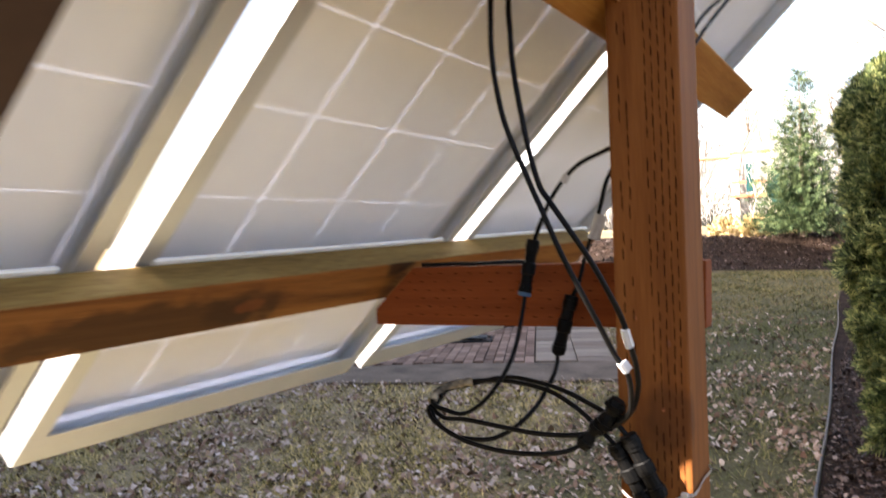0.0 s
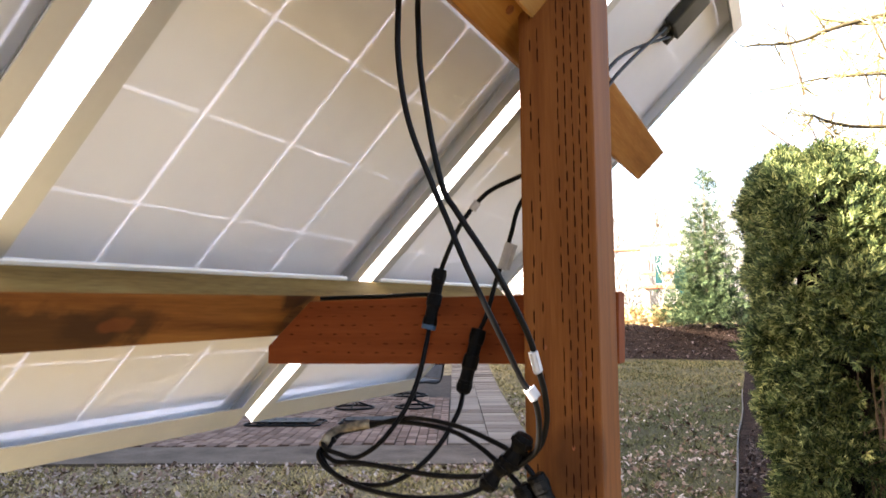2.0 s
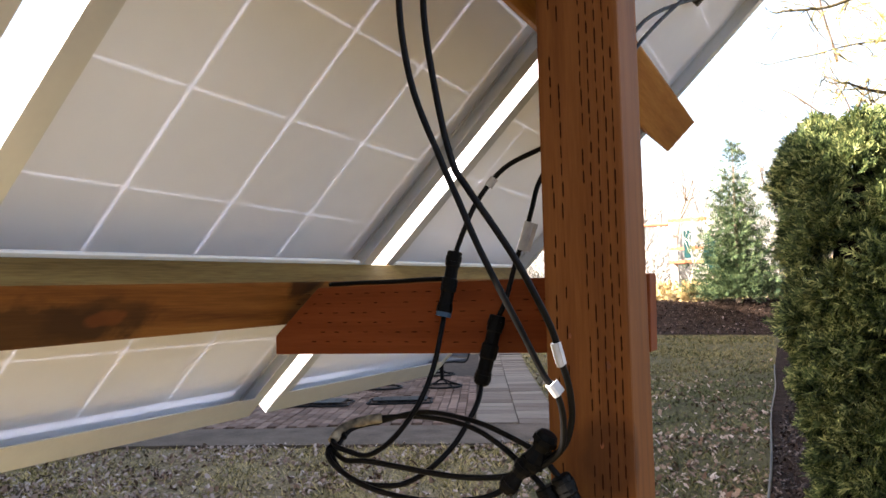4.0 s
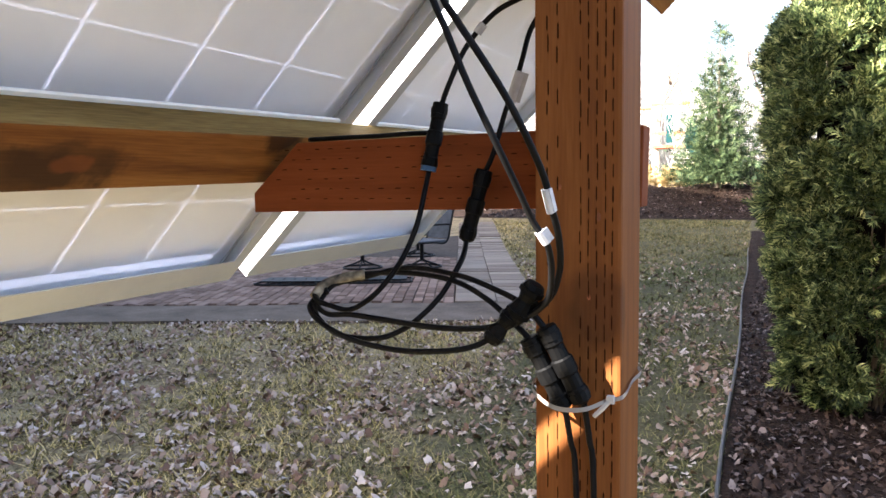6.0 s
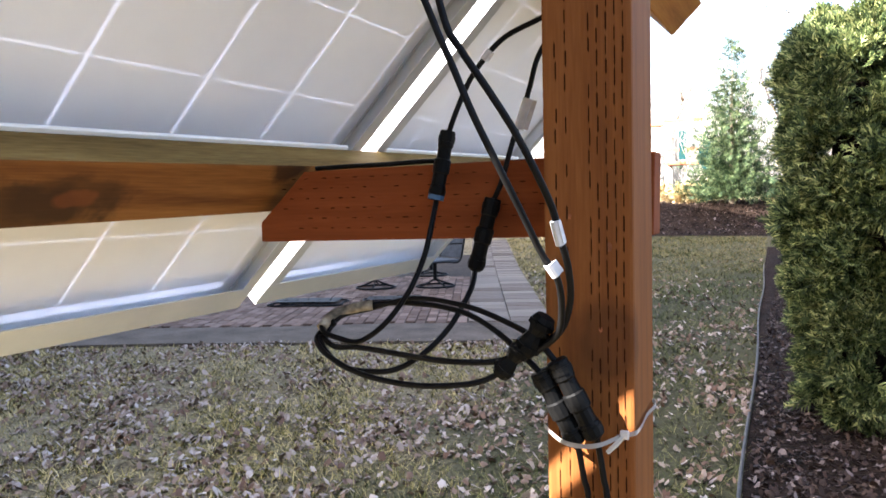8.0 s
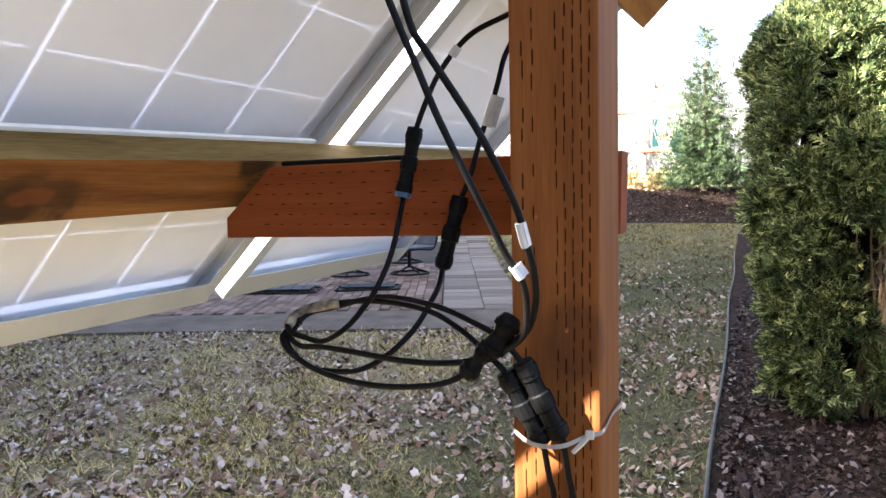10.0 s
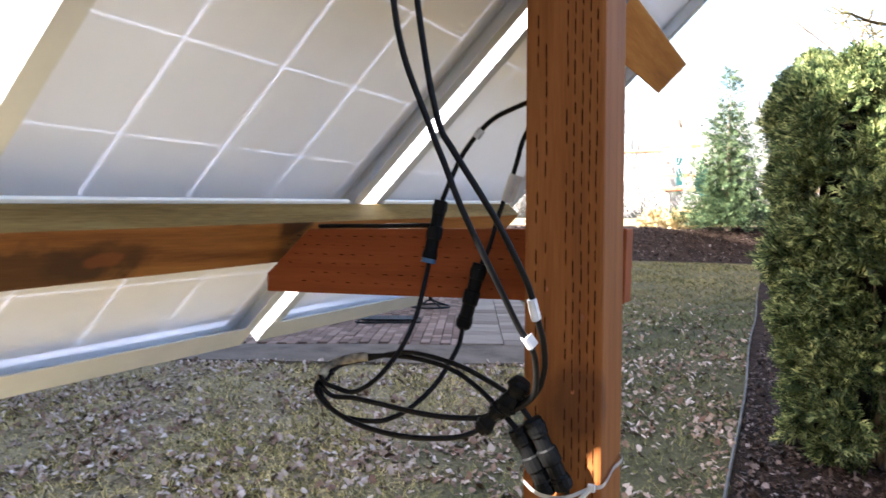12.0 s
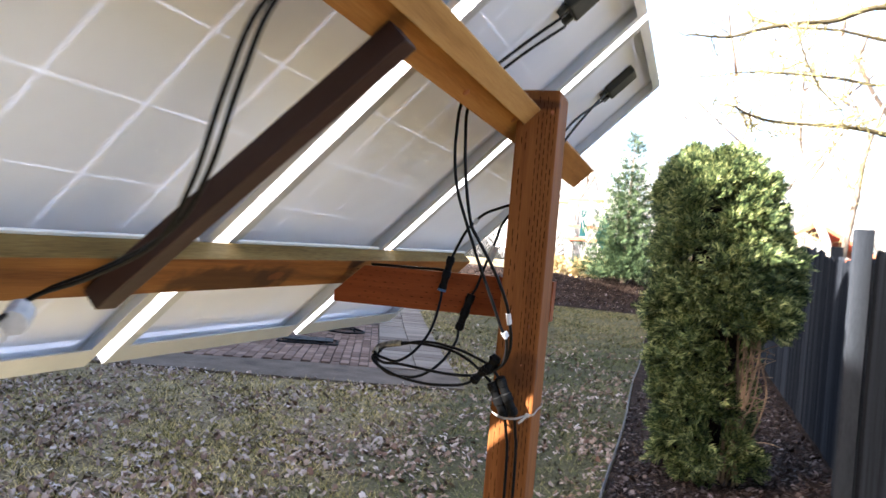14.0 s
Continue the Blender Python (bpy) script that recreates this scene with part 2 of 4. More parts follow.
def np_mesh(name, verts, faces, material, parent=None, smooth=False):
    me = bpy.data.meshes.new(name)
    k = faces.shape[1]
    me.vertices.add(len(verts))
    me.vertices.foreach_set("co", np.asarray(verts, dtype=np.float32).ravel())
    me.loops.add(faces.size)
    me.loops.foreach_set("vertex_index", faces.astype(np.int32).ravel())
    me.polygons.add(len(faces))
    me.polygons.foreach_set("loop_start", np.arange(0, faces.size, k, dtype=np.int32))
    me.update(calc_edges=True)
    me.validate()
    me.materials.append(material)
    if smooth:
        me.polygons.foreach_set("use_smooth", [True] * len(me.polygons))
    ob = new(name, me)
    if parent is not None:
        ob.parent = parent
    return ob


def box(bm, x0, x1, y0, y1, z0, z1, bevel=0.0, m=None):
    vs = [bm.verts.new((x, y, z)) for x in (x0, x1) for y in (y0, y1) for z in (z0, z1)]
    fs = [bm.faces.new([vs[i] for i in f]) for f in ((0, 1, 3, 2), (4, 6, 7, 5), (0, 4, 5, 1), (2, 3, 7, 6), (0, 2, 6, 4), (1, 5, 7, 3))]
    if m is not None:
        bmesh.ops.transform(bm, matrix=m, verts=vs)
    if bevel:
        es = list({e for f in fs for e in f.edges})
        bmesh.ops.bevel(bm, geom=es, offset=bevel, segments=2, profile=0.6, affect="EDGES")
    return bm


def boxed(x0, x1, y0, y1, z0, z1, bevel=0.0, m=None):
    return box(bmesh.new(), x0, x1, y0, y1, z0, z1, bevel, m)


def prism(pts, depth, axis="y", start=0.0, bevel=0.0):
    """A flat outline pushed through along one axis."""
    bm = bmesh.new()
    def at(a, b, d):
        return {"y": (a, d, b), "x": (d, a, b), "z": (a, b, d)}[axis]
    lo = [bm.verts.new(at(a, b, start)) for a, b in pts]
    hi = [bm.verts.new(at(a, b, start + depth)) for a, b in pts]
    bm.faces.new(lo)
    bm.faces.new(hi[::-1])
    for i in range(len(pts)):
        j = (i + 1) % len(pts)
        bm.faces.new((lo[j], lo[i], hi[i], hi[j]))
    bmesh.ops.recalc_face_normals(bm, faces=bm.faces)
    if bevel:
        bmesh.ops.bevel(bm, geom=list(bm.edges), offset=bevel, segments=2, profile=0.6, affect="EDGES")
    return bm


def spline(points, per=7, closed=False):
    """A smooth line through the points."""
    p = [Vector(q) for q in points]
    out = []
    n = len(p)
    for i in range(n if closed else n - 1):
        if closed:
            a, b, c, d = p[i - 1], p[i], p[(i + 1) % n], p[(i + 2) % n]
        else:
            a, b, c, d = p[max(i - 1, 0)], p[i], p[i + 1], p[min(i + 2, n - 1)]
        for k in range(per):
            t = k / per
            out.append(0.5 * ((2 * b) + (c - a) * t + (2 * a - 5 * b + 4 * c - d) * t * t + (3 * b - a - 3 * c + d) * t ** 3))
    if not closed:
        out.append(p[-1])
    return out


def tube(bm, line, radius, sides=8, closed=False):
    """A round bar along a line; radius is one number or one for each point."""
    n = len(line)
    rad = radius if isinstance(radius, (list, tuple)) else [radius] * n
    rings, side = [], None
    for i, q in enumerate(line):
        a = line[i - 1] if (i > 0 or closed) else q
        b = line[(i + 1) % n] if (i < n - 1 or closed) else q
        t = (b - a).normalized()
        if side is None:
            side = t.cross(Vector((0.3, 0.2, 1))).normalized()
        side = (side - t * side.dot(t)).normalized()
        up = t.cross(side)
        rings.append([bm.verts.new(q + (side * math.cos(2 * math.pi * k / sides) + up * math.sin(2 * math.pi * k / sides)) * rad[i]) for k in range(sides)])
    m = n if closed else n - 1
    for i in range(m):
        r0, r1 = rings[i], rings[(i + 1) % n]
        for k in range(sides):
            bm.faces.new((r0[k], r0[(k + 1) % sides], r1[(k + 1) % sides], r1[k]))
    if not closed:
        bm.faces.new(rings[0][::-1])
        bm.faces.new(rings[-1])
    return bm


def lathe(p0, p1, profile, sides=14):
    """Rings of the given (share of the way, radius) from p0 to p1."""
    a, b = Vector(p0), Vector(p1)
    bm = bmesh.new()
    tube(bm, [a + (b - a) * s for s, r in profile], [r for s, r in profile], sides)
    return bm


def smooth01(v):
    v = min(1.0, max(0.0, v))
    return v * v * (3 - 2 * v)


def land(x, y):
    """The height of the ground: flat lawn, then a slow rise and a planted bank."""
    z = G + 0.27 * smooth01((y - 11) / 9) + 0.72 * smooth01((y - 18.6) / 4)
    return z + 0.012 * noise.noise((x * 0.9, y * 0.9, 0.0)) * smooth01((y + 2) / 3)


# ---- ground ----
def ground_sheet(name, xs, ys, lift, material, label, category, edge=None):
    bm = bmesh.new()
    rows = []
    for y in ys:
        rows.append([bm.verts.new((x if edge is None else edge(x, y), y, land(x if edge is None else edge(x, y), y) + lift)) for x in xs])
    for i in range(len(ys) - 1):
        for j in range(len(xs) - 1):
            bm.faces.new((rows[i][j], rows[i][j + 1], rows[i + 1][j + 1], rows[i + 1][j]))
    return tagged(mesh_ob(name, bm, material, smooth=True), label, category, kind="structure")


def spaced(lo, hi, step, far):
    mid = list(np.arange(lo, hi + 1e-6, step))
    return [-far, -far / 4, -far / 10] + [float(v) for v in mid] + [far / 10, far / 4, far]


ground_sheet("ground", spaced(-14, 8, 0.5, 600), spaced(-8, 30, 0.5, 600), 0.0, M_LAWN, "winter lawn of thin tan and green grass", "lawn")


def bed_edge(y):
    return -0.24 - 0.035 * max(0.0, y - 3.0) + 0.012 * math.sin(y * 1.3)


ground_sheet("mulch_bed", [i / 6 for i in range(7)], [2.0 + 0.25 * i for i in range(58)], 0.012, M_MULCH, "dark bark mulch bed strewn with dead leaves beside the lawn", "garden bed",
             edge=lambda u, y: bed_edge(y) + u * (3.2 - bed_edge(y)))
ground_sheet("mulch_bank", [-14 + i for i in range(24)], [18.6 + 0.4 * i for i in range(26)], 0.02, M_MULCH, "raised dark mulch bank under the trees behind the lawn", "garden bed")

# ---- wooden frame ----
TILT = pose(0, 0, 0, 0, -45, 0)      # local x runs up the slope, y along the array, z out of the panel's face


def slits(spots, size, axis):
    """Short knife marks of treated timber, a hair proud of the face; the recess shade is in their colour."""
    bm = bmesh.new()
    for a, b, d in spots:
        w = size * random.uniform(0.7, 1.1) / 2
        t = (0.00072 if axis == "front" else 0.0006) * random.uniform(0.7, 1.25)
        if axis == "front":
            ring = ((a - t, d, b - w * 0.7), (a - t, d, b + w * 0.7), (a, d, b + w), (a + t, d, b + w * 0.7), (a + t, d, b - w * 0.7), (a, d, b - w))
        else:
            ring = ((a - w, d, b), (a - w * 0.6, d, b + t), (a + w * 0.6, d, b + t), (a + w, d, b), (a + w * 0.6, d, b - t), (a - w * 0.6, d, b - t))
        vs = [bm.verts.new(q) for q in ring]
        top = [bm.verts.new((q[0], q[1] - 0.0004, q[2])) for q in ring]
        for i in range(6):
            bm.faces.new((vs[i], vs[(i + 1) % 6], top[(i + 1) % 6], top[i]))
        bm.faces.new(top)
    bmesh.ops.recalc_face_normals(bm, faces=bm.faces)
    return bm


post = root("wooden_post", pose(-0.2335, 0.996, G - 0.02), "square orange-brown stained fir post with rows of treatment slits", "post")
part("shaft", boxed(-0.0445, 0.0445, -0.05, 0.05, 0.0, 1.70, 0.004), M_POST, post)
random.seed(4)
spots = []
for k, cx in enumerate((-0.0305, -0.0205, 0.003, 0.0112, 0.0195, 0.0278, 0.0355)):
    for r in range(78):
        if random.random() < (0.66 if k < 2 else 0.94):
            spots.append((cx + random.uniform(-0.0007, 0.0007), 0.03 + 0.0214 * r + (0.0107 if k % 2 else 0.0) + random.uniform(-0.0015, 0.0015), -0.05))
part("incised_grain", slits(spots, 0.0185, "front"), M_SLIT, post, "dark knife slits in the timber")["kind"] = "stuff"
for kx, kz, kr in ((0.021, 1.206, 0.0045), (-0.018, 1.236, 0.0028), (0.030, 1.652, 0.006), (0.012, 1.125, 0.003)):
    bm = bmesh.new()
    bmesh.ops.create_uvsphere(bm, u_segments=10, v_segments=6, radius=kr, matrix=pose(kx, -0.05, kz) @ Matrix.Diagonal((0.7, 0.08, 1.0, 1)))
    part("knot", bm, M_KNOT, post, "small dark knot")

board = root("cross_board", pose(-0.45, 1.064, 1.1565), "reddish stained fir board bolted behind the post", "board")
part("plank", prism([(-0.264, -0.0525), (0.262, -0.0445), (0.264, 0.045), (-0.190, 0.0405), (-0.246, -0.010), (-0.264, -0.026)], 0.038, "y", -0.016, 0.002), M_BOARD, board)
spots = []
for r in range(6):
    for k in range(20):
        if random.random() < 0.8:
            spots.append((-0.22 + 0.024 * k + (0.012 if r % 2 else 0) + random.uniform(-0.003, 0.003), -0.034 + 0.013 * r, -0.0162))
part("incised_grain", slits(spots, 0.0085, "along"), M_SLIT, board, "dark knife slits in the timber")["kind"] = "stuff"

lower_beam = root("lower_beam", TILT, "weathered honey-brown fir beam carrying the panels", "beam")
skew = pose(-0.013, 1.04, 0, 0, 0, -1.375) @ Matrix.Translation((0, -1.04, 0))
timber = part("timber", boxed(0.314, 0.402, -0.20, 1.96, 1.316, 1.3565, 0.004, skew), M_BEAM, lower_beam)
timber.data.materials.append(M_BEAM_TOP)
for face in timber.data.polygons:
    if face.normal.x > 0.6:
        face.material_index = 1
# thin white strips stand in for the sunlit line on the beam's edge
for y0 in (-0.175, 0.568, 1.313):
    part("lit_edge_strip", boxed(0.3985, 0.4055, y0 + 0.034, y0 + 0.664, 1.3570, 1.3622, 0.001, skew), M_STRIP, lower_beam, "thin white strip drawing the sunlit line along the beam's edge")
upper_beam = root("upper_beam", TILT, "golden brown stained fir beam under the panel tops", "beam")
part("timber", boxed(0.846, 0.935, -0.20, 1.968, 1.279, 1.357, 0.004), M_UPPER, upper_beam)
for ks, ky, r in ((0.868, 0.62, 0.007), (0.885, 0.92, 0.006), (0.86, 1.45, 0.005)):
    bm = bmesh.new()
    bmesh.ops.create_uvsphere(bm, u_segments=12, v_segments=6, radius=1, matrix=Matrix.Translation((ks, ky, 1.279)) @ Matrix.Diagonal((r, r * 1.6, 0.001, 1)))
    part("knot", bm, M_KNOT, upper_beam, "dark knot")
cleat = root("cleat", TILT, "lighter golden timber cleat nailed along the upper beam", "batten")
part("timber", boxed(0.896, 0.941, -0.20, 1.13, 1.263, 1.2785, 0.002), M_CLEAT, cleat)

rafter = root("rafter", TILT, "dark brown painted timber brace along the slope", "beam")
part("timber", prism([(0.302, 1.278), (0.878, 1.2415), (0.878, 1.2775), (0.302, 1.314)], 0.041, "y", 0.252, 0.003), M_RAFTER, rafter)


# ---- solar panels ----
LEN, WID, DEEP = 1.25, 0.698, 0.038


def solar_panel(y0, shift=0.0):
    p = root("solar_panel", TILT @ pose(0.03, y0, 1.359), "solar panel seen from behind, white backsheet in a pale aluminium frame", "solar panel", "panels of the array")
    def rail(length, m, flange=0.028):
        """An angle with a back flange, an outer wall and a front lip."""
        out = [(0, 0), (flange, 0), (flange, 0.002), (0.003, 0.002), (0.003, 0.0295), (0.009, 0.0295), (0.009, 0.031), (0.003, 0.031), (0.003, DEEP - 0.001), (0.009, DEEP - 0.001), (0.009, DEEP), (0, DEEP)]
        bm = prism(out, length, "y")
        bmesh.ops.transform(bm, matrix=m, verts=bm.verts)
        bmesh.ops.recalc_face_normals(bm, faces=bm.faces)
        return bm
    part("frame_rail", rail(WID, Matrix.Translation((-0.013, 0, 0)), 0.052), M_FRAME, p)
    part("frame_rail", rail(WID, Matrix.Translation((LEN, WID, 0)) @ pose(0, 0, 0, 0, 0, 180)), M_FRAME, p)
    part("frame_rail", rail(LEN + 0.007, Matrix.Translation((LEN - 0.003, 0, 0.0002)) @ pose(0, 0, 0, 0, 0, 90)), M_FRAME, p)
    part("frame_rail", rail(LEN + 0.007, Matrix.Translation((-0.010, WID, 0.0002)) @ pose(0, 0, 0, 0, 0, -90)), M_FRAME, p)
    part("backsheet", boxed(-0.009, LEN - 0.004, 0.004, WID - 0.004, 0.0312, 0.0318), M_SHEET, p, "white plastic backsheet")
    lines = [c + shift for c in (0.012, 0.169, 0.332, 0.493, 0.656)]
    for r in range(9):
        for c in range(4):
            x0, x1 = 0.029 + 0.131 * r + 0.0012, 0.029 + 0.131 * (r + 1) - 0.0012
            a, b = lines[c] + 0.0024, lines[c + 1] - 0.0024
            part("cell", boxed(x0, x1, a, b, 0.0325, 0.0330), M_CELL, p)
    # added dark bands, not cells: they keep sunlight out of the backsheet's margins
    for a, b in ((0.003, lines[0] + 0.0005), (lines[4] + 0.0015, WID - 0.003)):
        part("light_stop_band", boxed(-0.010, LEN - 0.003, a, b, 0.0325, 0.0330), M_CELL, p)
    part("light_stop_band", boxed(-0.010, 0.013, lines[0] + 0.002, lines[4], 0.0325, 0.0330), M_CELL, p)
    part("light_stop_band", boxed(1.2095, LEN - 0.003, lines[0] + 0.002, lines[4], 0.0325, 0.0330), M_CELL, p)
    jb = boxed(1.085, 1.185, 0.335, 0.425, 0.008, 0.031, 0.006)
    box(jb, 1.062, 1.086, 0.345, 0.361, 0.014, 0.028, 0.003)
    box(jb, 1.062, 1.086, 0.399, 0.415, 0.014, 0.028, 0.003)
    part("junction_box", jb, M_JBOX, p, "black plastic junction box")
    return p


for y0, shift in ((-0.175, 0.018), (0.568, 0.0), (1.313, -0.008)):
    solar_panel(y0, shift)

# ---- cables ----
R_CABLE = 0.0032


def cable(name, label, runs):
    """runs: lists of points, each a bare run of cable."""
    c = root(name, Matrix.Identity(4), label, "cable")
    for pts in runs:
        bm = bmesh.new()
        tube(bm, spline(pts), R_CABLE, 8)
        part("wire", bm, M_BLACK, c, smooth=True)
    return c


PLUG = [(0, 0.005), (0.004, 0.0088), (0.02, 0.0098), (0.22, 0.0098), (0.24, 0.0085), (0.40, 0.0085), (0.42, 0.0105), (0.60, 0.0105), (0.62, 0.0088), (0.78, 0.0088), (0.80, 0.0098), (0.96, 0.0095), (0.99, 0.006), (1.0, 0.004)]


def plug(parent, a, b, fat=1.0, seal=False):
    ob = part("connector", lathe(a, b, [(s, r * fat) for s, r in PLUG]), M_PLUG, parent, "black plug-in connector")
    d = (Vector(b) - Vector(a)).normalized()
    for s in (0.12, 0.5, 0.88):
        q = Vector(a).lerp(Vector(b), s)
        bm = bmesh.new()
        tube(bm, [q - d * 0.0035, q + d * 0.0035], 0.0106 * fat, 12)
        part("grip", bm, M_PLUG, ob)
    if seal:
        q = Vector(a).lerp(Vector(b), 0.93)
        bm = bmesh.new()
        tube(bm, [q - d * 0.005, q + d * 0.005], 0.0100 * fat, 14)
        part("seal_ring", bm, M_BLUE, ob, "pale blue seal ring")
    return ob


def tag(parent, a, b, r=0.0055):
    a, b = Vector(a), Vector(b)
    bm = bmesh.new()
    tube(bm, [a, b], r, 10)
    side = (b - a).cross(Vector((0, 1, 0))).normalized()
    box(bm, -0.5, 0.5, -0.5, 0.5, 0, (b - a).length * 0.96, 0, Matrix.Translation(a + side * r * 1.2) @ Matrix.Identity(4) @ ((b - a).to_track_quat("Z", "Y").to_matrix().to_4x4()) @ Matrix.Diagonal((0.0012, r * 1.1, 1, 1)))
    return part("tag", bm, M_TAG, parent, "white wrapped cable tag")


# the two leads of the middle panel, hanging from the upper beam
ca = cable("hanging_cable", "black solar cable hanging from behind the upper beam", [[(-0.20, 0.93, 1.745), (-0.275, 0.88, 1.665), (-0.345, 0.80, 1.56), (-0.352, 0.775, 1.47), (-0.345, 0.78, 1.38), (-0.32, 0.79, 1.303), (-0.304, 0.79, 1.266), (-0.287, 0.79, 1.226), (-0.27, 0.80, 1.184), (-0.257, 0.82, 1.144), (-0.246, 0.84, 1.107), (-0.236, 0.85, 1.086), (-0.238, 0.87, 1.059), (-0.248, 0.89, 1.029), (-0.271, 0.90, 1.010), (-0.292, 0.905, 1.000)]])
tag(ca, (-0.2415, 0.844, 1.098), (-0.2362, 0.850, 1.0875), 0.0046)
cb = cable("hanging_cable", "black solar cable hanging from behind the upper beam", [[(-0.20, 0.985, 1.745), (-0.28, 0.91, 1.655), (-0.345, 0.835, 1.555), (-0.340, 0.80, 1.46), (-0.329, 0.80, 1.37), (-0.314, 0.80, 1.304), (-0.300, 0.80, 1.279), (-0.275, 0.80, 1.242), (-0.259, 0.81, 1.212), (-0.245, 0.82, 1.180), (-0.236, 0.84, 1.146), (-0.232, 0.85, 1.119), (-0.231, 0.87, 1.090), (-0.236, 0.89, 1.057), (-0.250, 0.90, 1.028), (-0.283, 0.91, 1.010)]])
tag(cb, (-0.2355, 0.842, 1.135), (-0.2326, 0.850, 1.114), 0.0038)

# the two leads of the far panel, each with a plug, running into the coil
cc = cable("looped_cable", "black solar cable arching out from behind the post", [
    [(-0.19, 1.70, 1.752), (-0.235, 1.35, 1.60), (-0.262, 1.14, 1.43), (-0.29, 1.08, 1.375), (-0.318, 1.06, 1.358), (-0.359, 1.05, 1.338), (-0.391, 1.04, 1.300), (-0.408, 1.03, 1.260), (-0.419, 1.028, 1.232)],
    [(-0.432, 1.02, 1.159), (-0.428, 1.00, 1.135), (-0.429, 0.98, 1.096), (-0.434, 0.96, 1.065), (-0.447, 0.95, 1.040), (-0.467, 0.94, 1.015), (-0.497, 0.94, 0.998), (-0.524, 0.94, 1.001), (-0.545, 0.945, 1.005), (-0.556, 0.955, 1.010)]])
plug(cc, (-0.419, 1.028, 1.236), (-0.433, 1.018, 1.155), 0.95, True)
tag(cc, (-0.372, 1.046, 1.327), (-0.380, 1.044, 1.3165), 0.0040)
cd = cable("looped_cable", "black solar cable dropping from behind the post", [
    [(-0.19, 1.645, 1.752), (-0.235, 1.33, 1.565), (-0.27, 1.13, 1.40), (-0.295, 1.075, 1.355), (-0.317, 1.06, 1.319), (-0.325, 1.05, 1.283), (-0.333, 1.05, 1.258), (-0.343, 1.04, 1.222), (-0.355, 1.03, 1.173), (-0.366, 1.03, 1.152)],
    [(-0.385, 1.02, 1.075), (-0.380, 1.00, 1.060), (-0.380, 0.98, 1.045), (-0.392, 0.96, 1.016), (-0.410, 0.94, 0.993), (-0.433, 0.93, 0.977), (-0.456, 0.92, 0.971), (-0.500, 0.92, 0.972), (-0.533, 0.93, 0.986), (-0.552, 0.945, 1.0)]])
plug(cd, (-0.365, 1.03, 1.156), (-0.386, 1.02, 1.072), 1.0)
tag(cd, (-0.327, 1.048, 1.268), (-0.338, 1.045, 1.234), 0.0062)

coil = cable("cable_coil", "loose horizontal coil of black solar cable tied beside the post", [
    [(-0.545, 0.965, 1.011), (-0.554, 0.980, 1.021), (-0.517, 1.0, 1.031), (-0.455, 1.0, 1.035), (-0.383, 0.97, 1.033), (-0.331, 0.94, 1.020), (-0.292, 0.92, 0.999), (-0.272, 0.915, 0.983)],
    [(-0.551, 0.95, 0.995), (-0.546, 0.98, 1.018), (-0.517, 1.0, 1.026), (-0.455, 1.0, 1.041), (-0.376, 0.97, 1.039), (-0.318, 0.94, 1.029), (-0.280, 0.92, 1.017), (-0.255, 0.915, 0.993)],
    [(-0.554, 0.95, 1.001), (-0.522, 0.93, 0.993), (-0.485, 0.92, 0.996), (-0.436, 0.91, 0.995), (-0.377, 0.90, 0.993), (-0.333, 0.90, 0.994), (-0.302, 0.905, 0.999), (-0.281, 0.905, 1.014), (-0.262, 0.90, 1.026)],
    [(-0.552, 0.955, 1.008), (-0.553, 0.94, 0.998), (-0.527, 0.92, 0.986), (-0.473, 0.90, 0.973), (-0.412, 0.89, 0.968), (-0.358, 0.885, 0.972), (-0.323, 0.89, 0.979), (-0.300, 0.90, 0.994), (-0.278, 0.905, 1.018)]])
bm = bmesh.new()
tube(bm, spline([(-0.556, 0.955, 1.008), (-0.555, 0.972, 1.018), (-0.546, 0.984, 1.024), (-0.528, 0.993, 1.029), (-0.512, 1.0, 1.031)]), 0.0062, 10)
part("tape_wrap", bm, M_DUSTY, coil, "dusty tan tape round the coil", True)
plug(coil, (-0.274, 0.914, 0.987), (-0.240, 0.926, 0.914), 1.08)
plug(coil, (-0.257, 0.913, 0.999), (-0.222, 0.926, 0.922), 1.08)
for pts in ([(-0.241, 0.926, 0.917), (-0.237, 0.933, 0.88), (-0.232, 0.937, 0.832), (-0.230, 0.938, 0.60), (-0.236, 0.938, 0.30), (-0.238, 0.936, G + 0.012), (-0.20, 0.90, G + 0.006)],
            [(-0.222, 0.926, 0.925), (-0.218, 0.935, 0.883), (-0.214, 0.937, 0.835), (-0.212, 0.938, 0.60), (-0.216, 0.938, 0.30), (-0.214, 0.936, G + 0.012), (-0.17, 0.90, G + 0.006)]):
    bm = bmesh.new()
    tube(bm, spline(pts), R_CABLE, 8)
    part("wire", bm, M_BLACK, coil, smooth=True)


def clip(a, b, r, label):
    """A moulded cable clip: a waisted body with two collars."""
    c = root("cable_clip", Matrix.Identity(4), label, "cable clip")
    part("body", lathe(a, b, [(0, r * 0.5), (0.01, r * 0.9), (0.12, r * 1.1), (0.3, r * 1.0), (0.45, r * 0.75), (0.6, r * 0.95), (0.85, r * 1.15), (0.99, r * 0.9), (1.0, r * 0.5)], 9), M_PLUG, c)
    d = Vector(b) - Vector(a)
    for s in (0.2, 0.8):
        q = Vector(a) + d * s
        bm = bmesh.new()
        tube(bm, [q - d * 0.06, q + d * 0.06], r * 1.25, 7)
        part("collar", bm, M_PLUG, c)
    return c


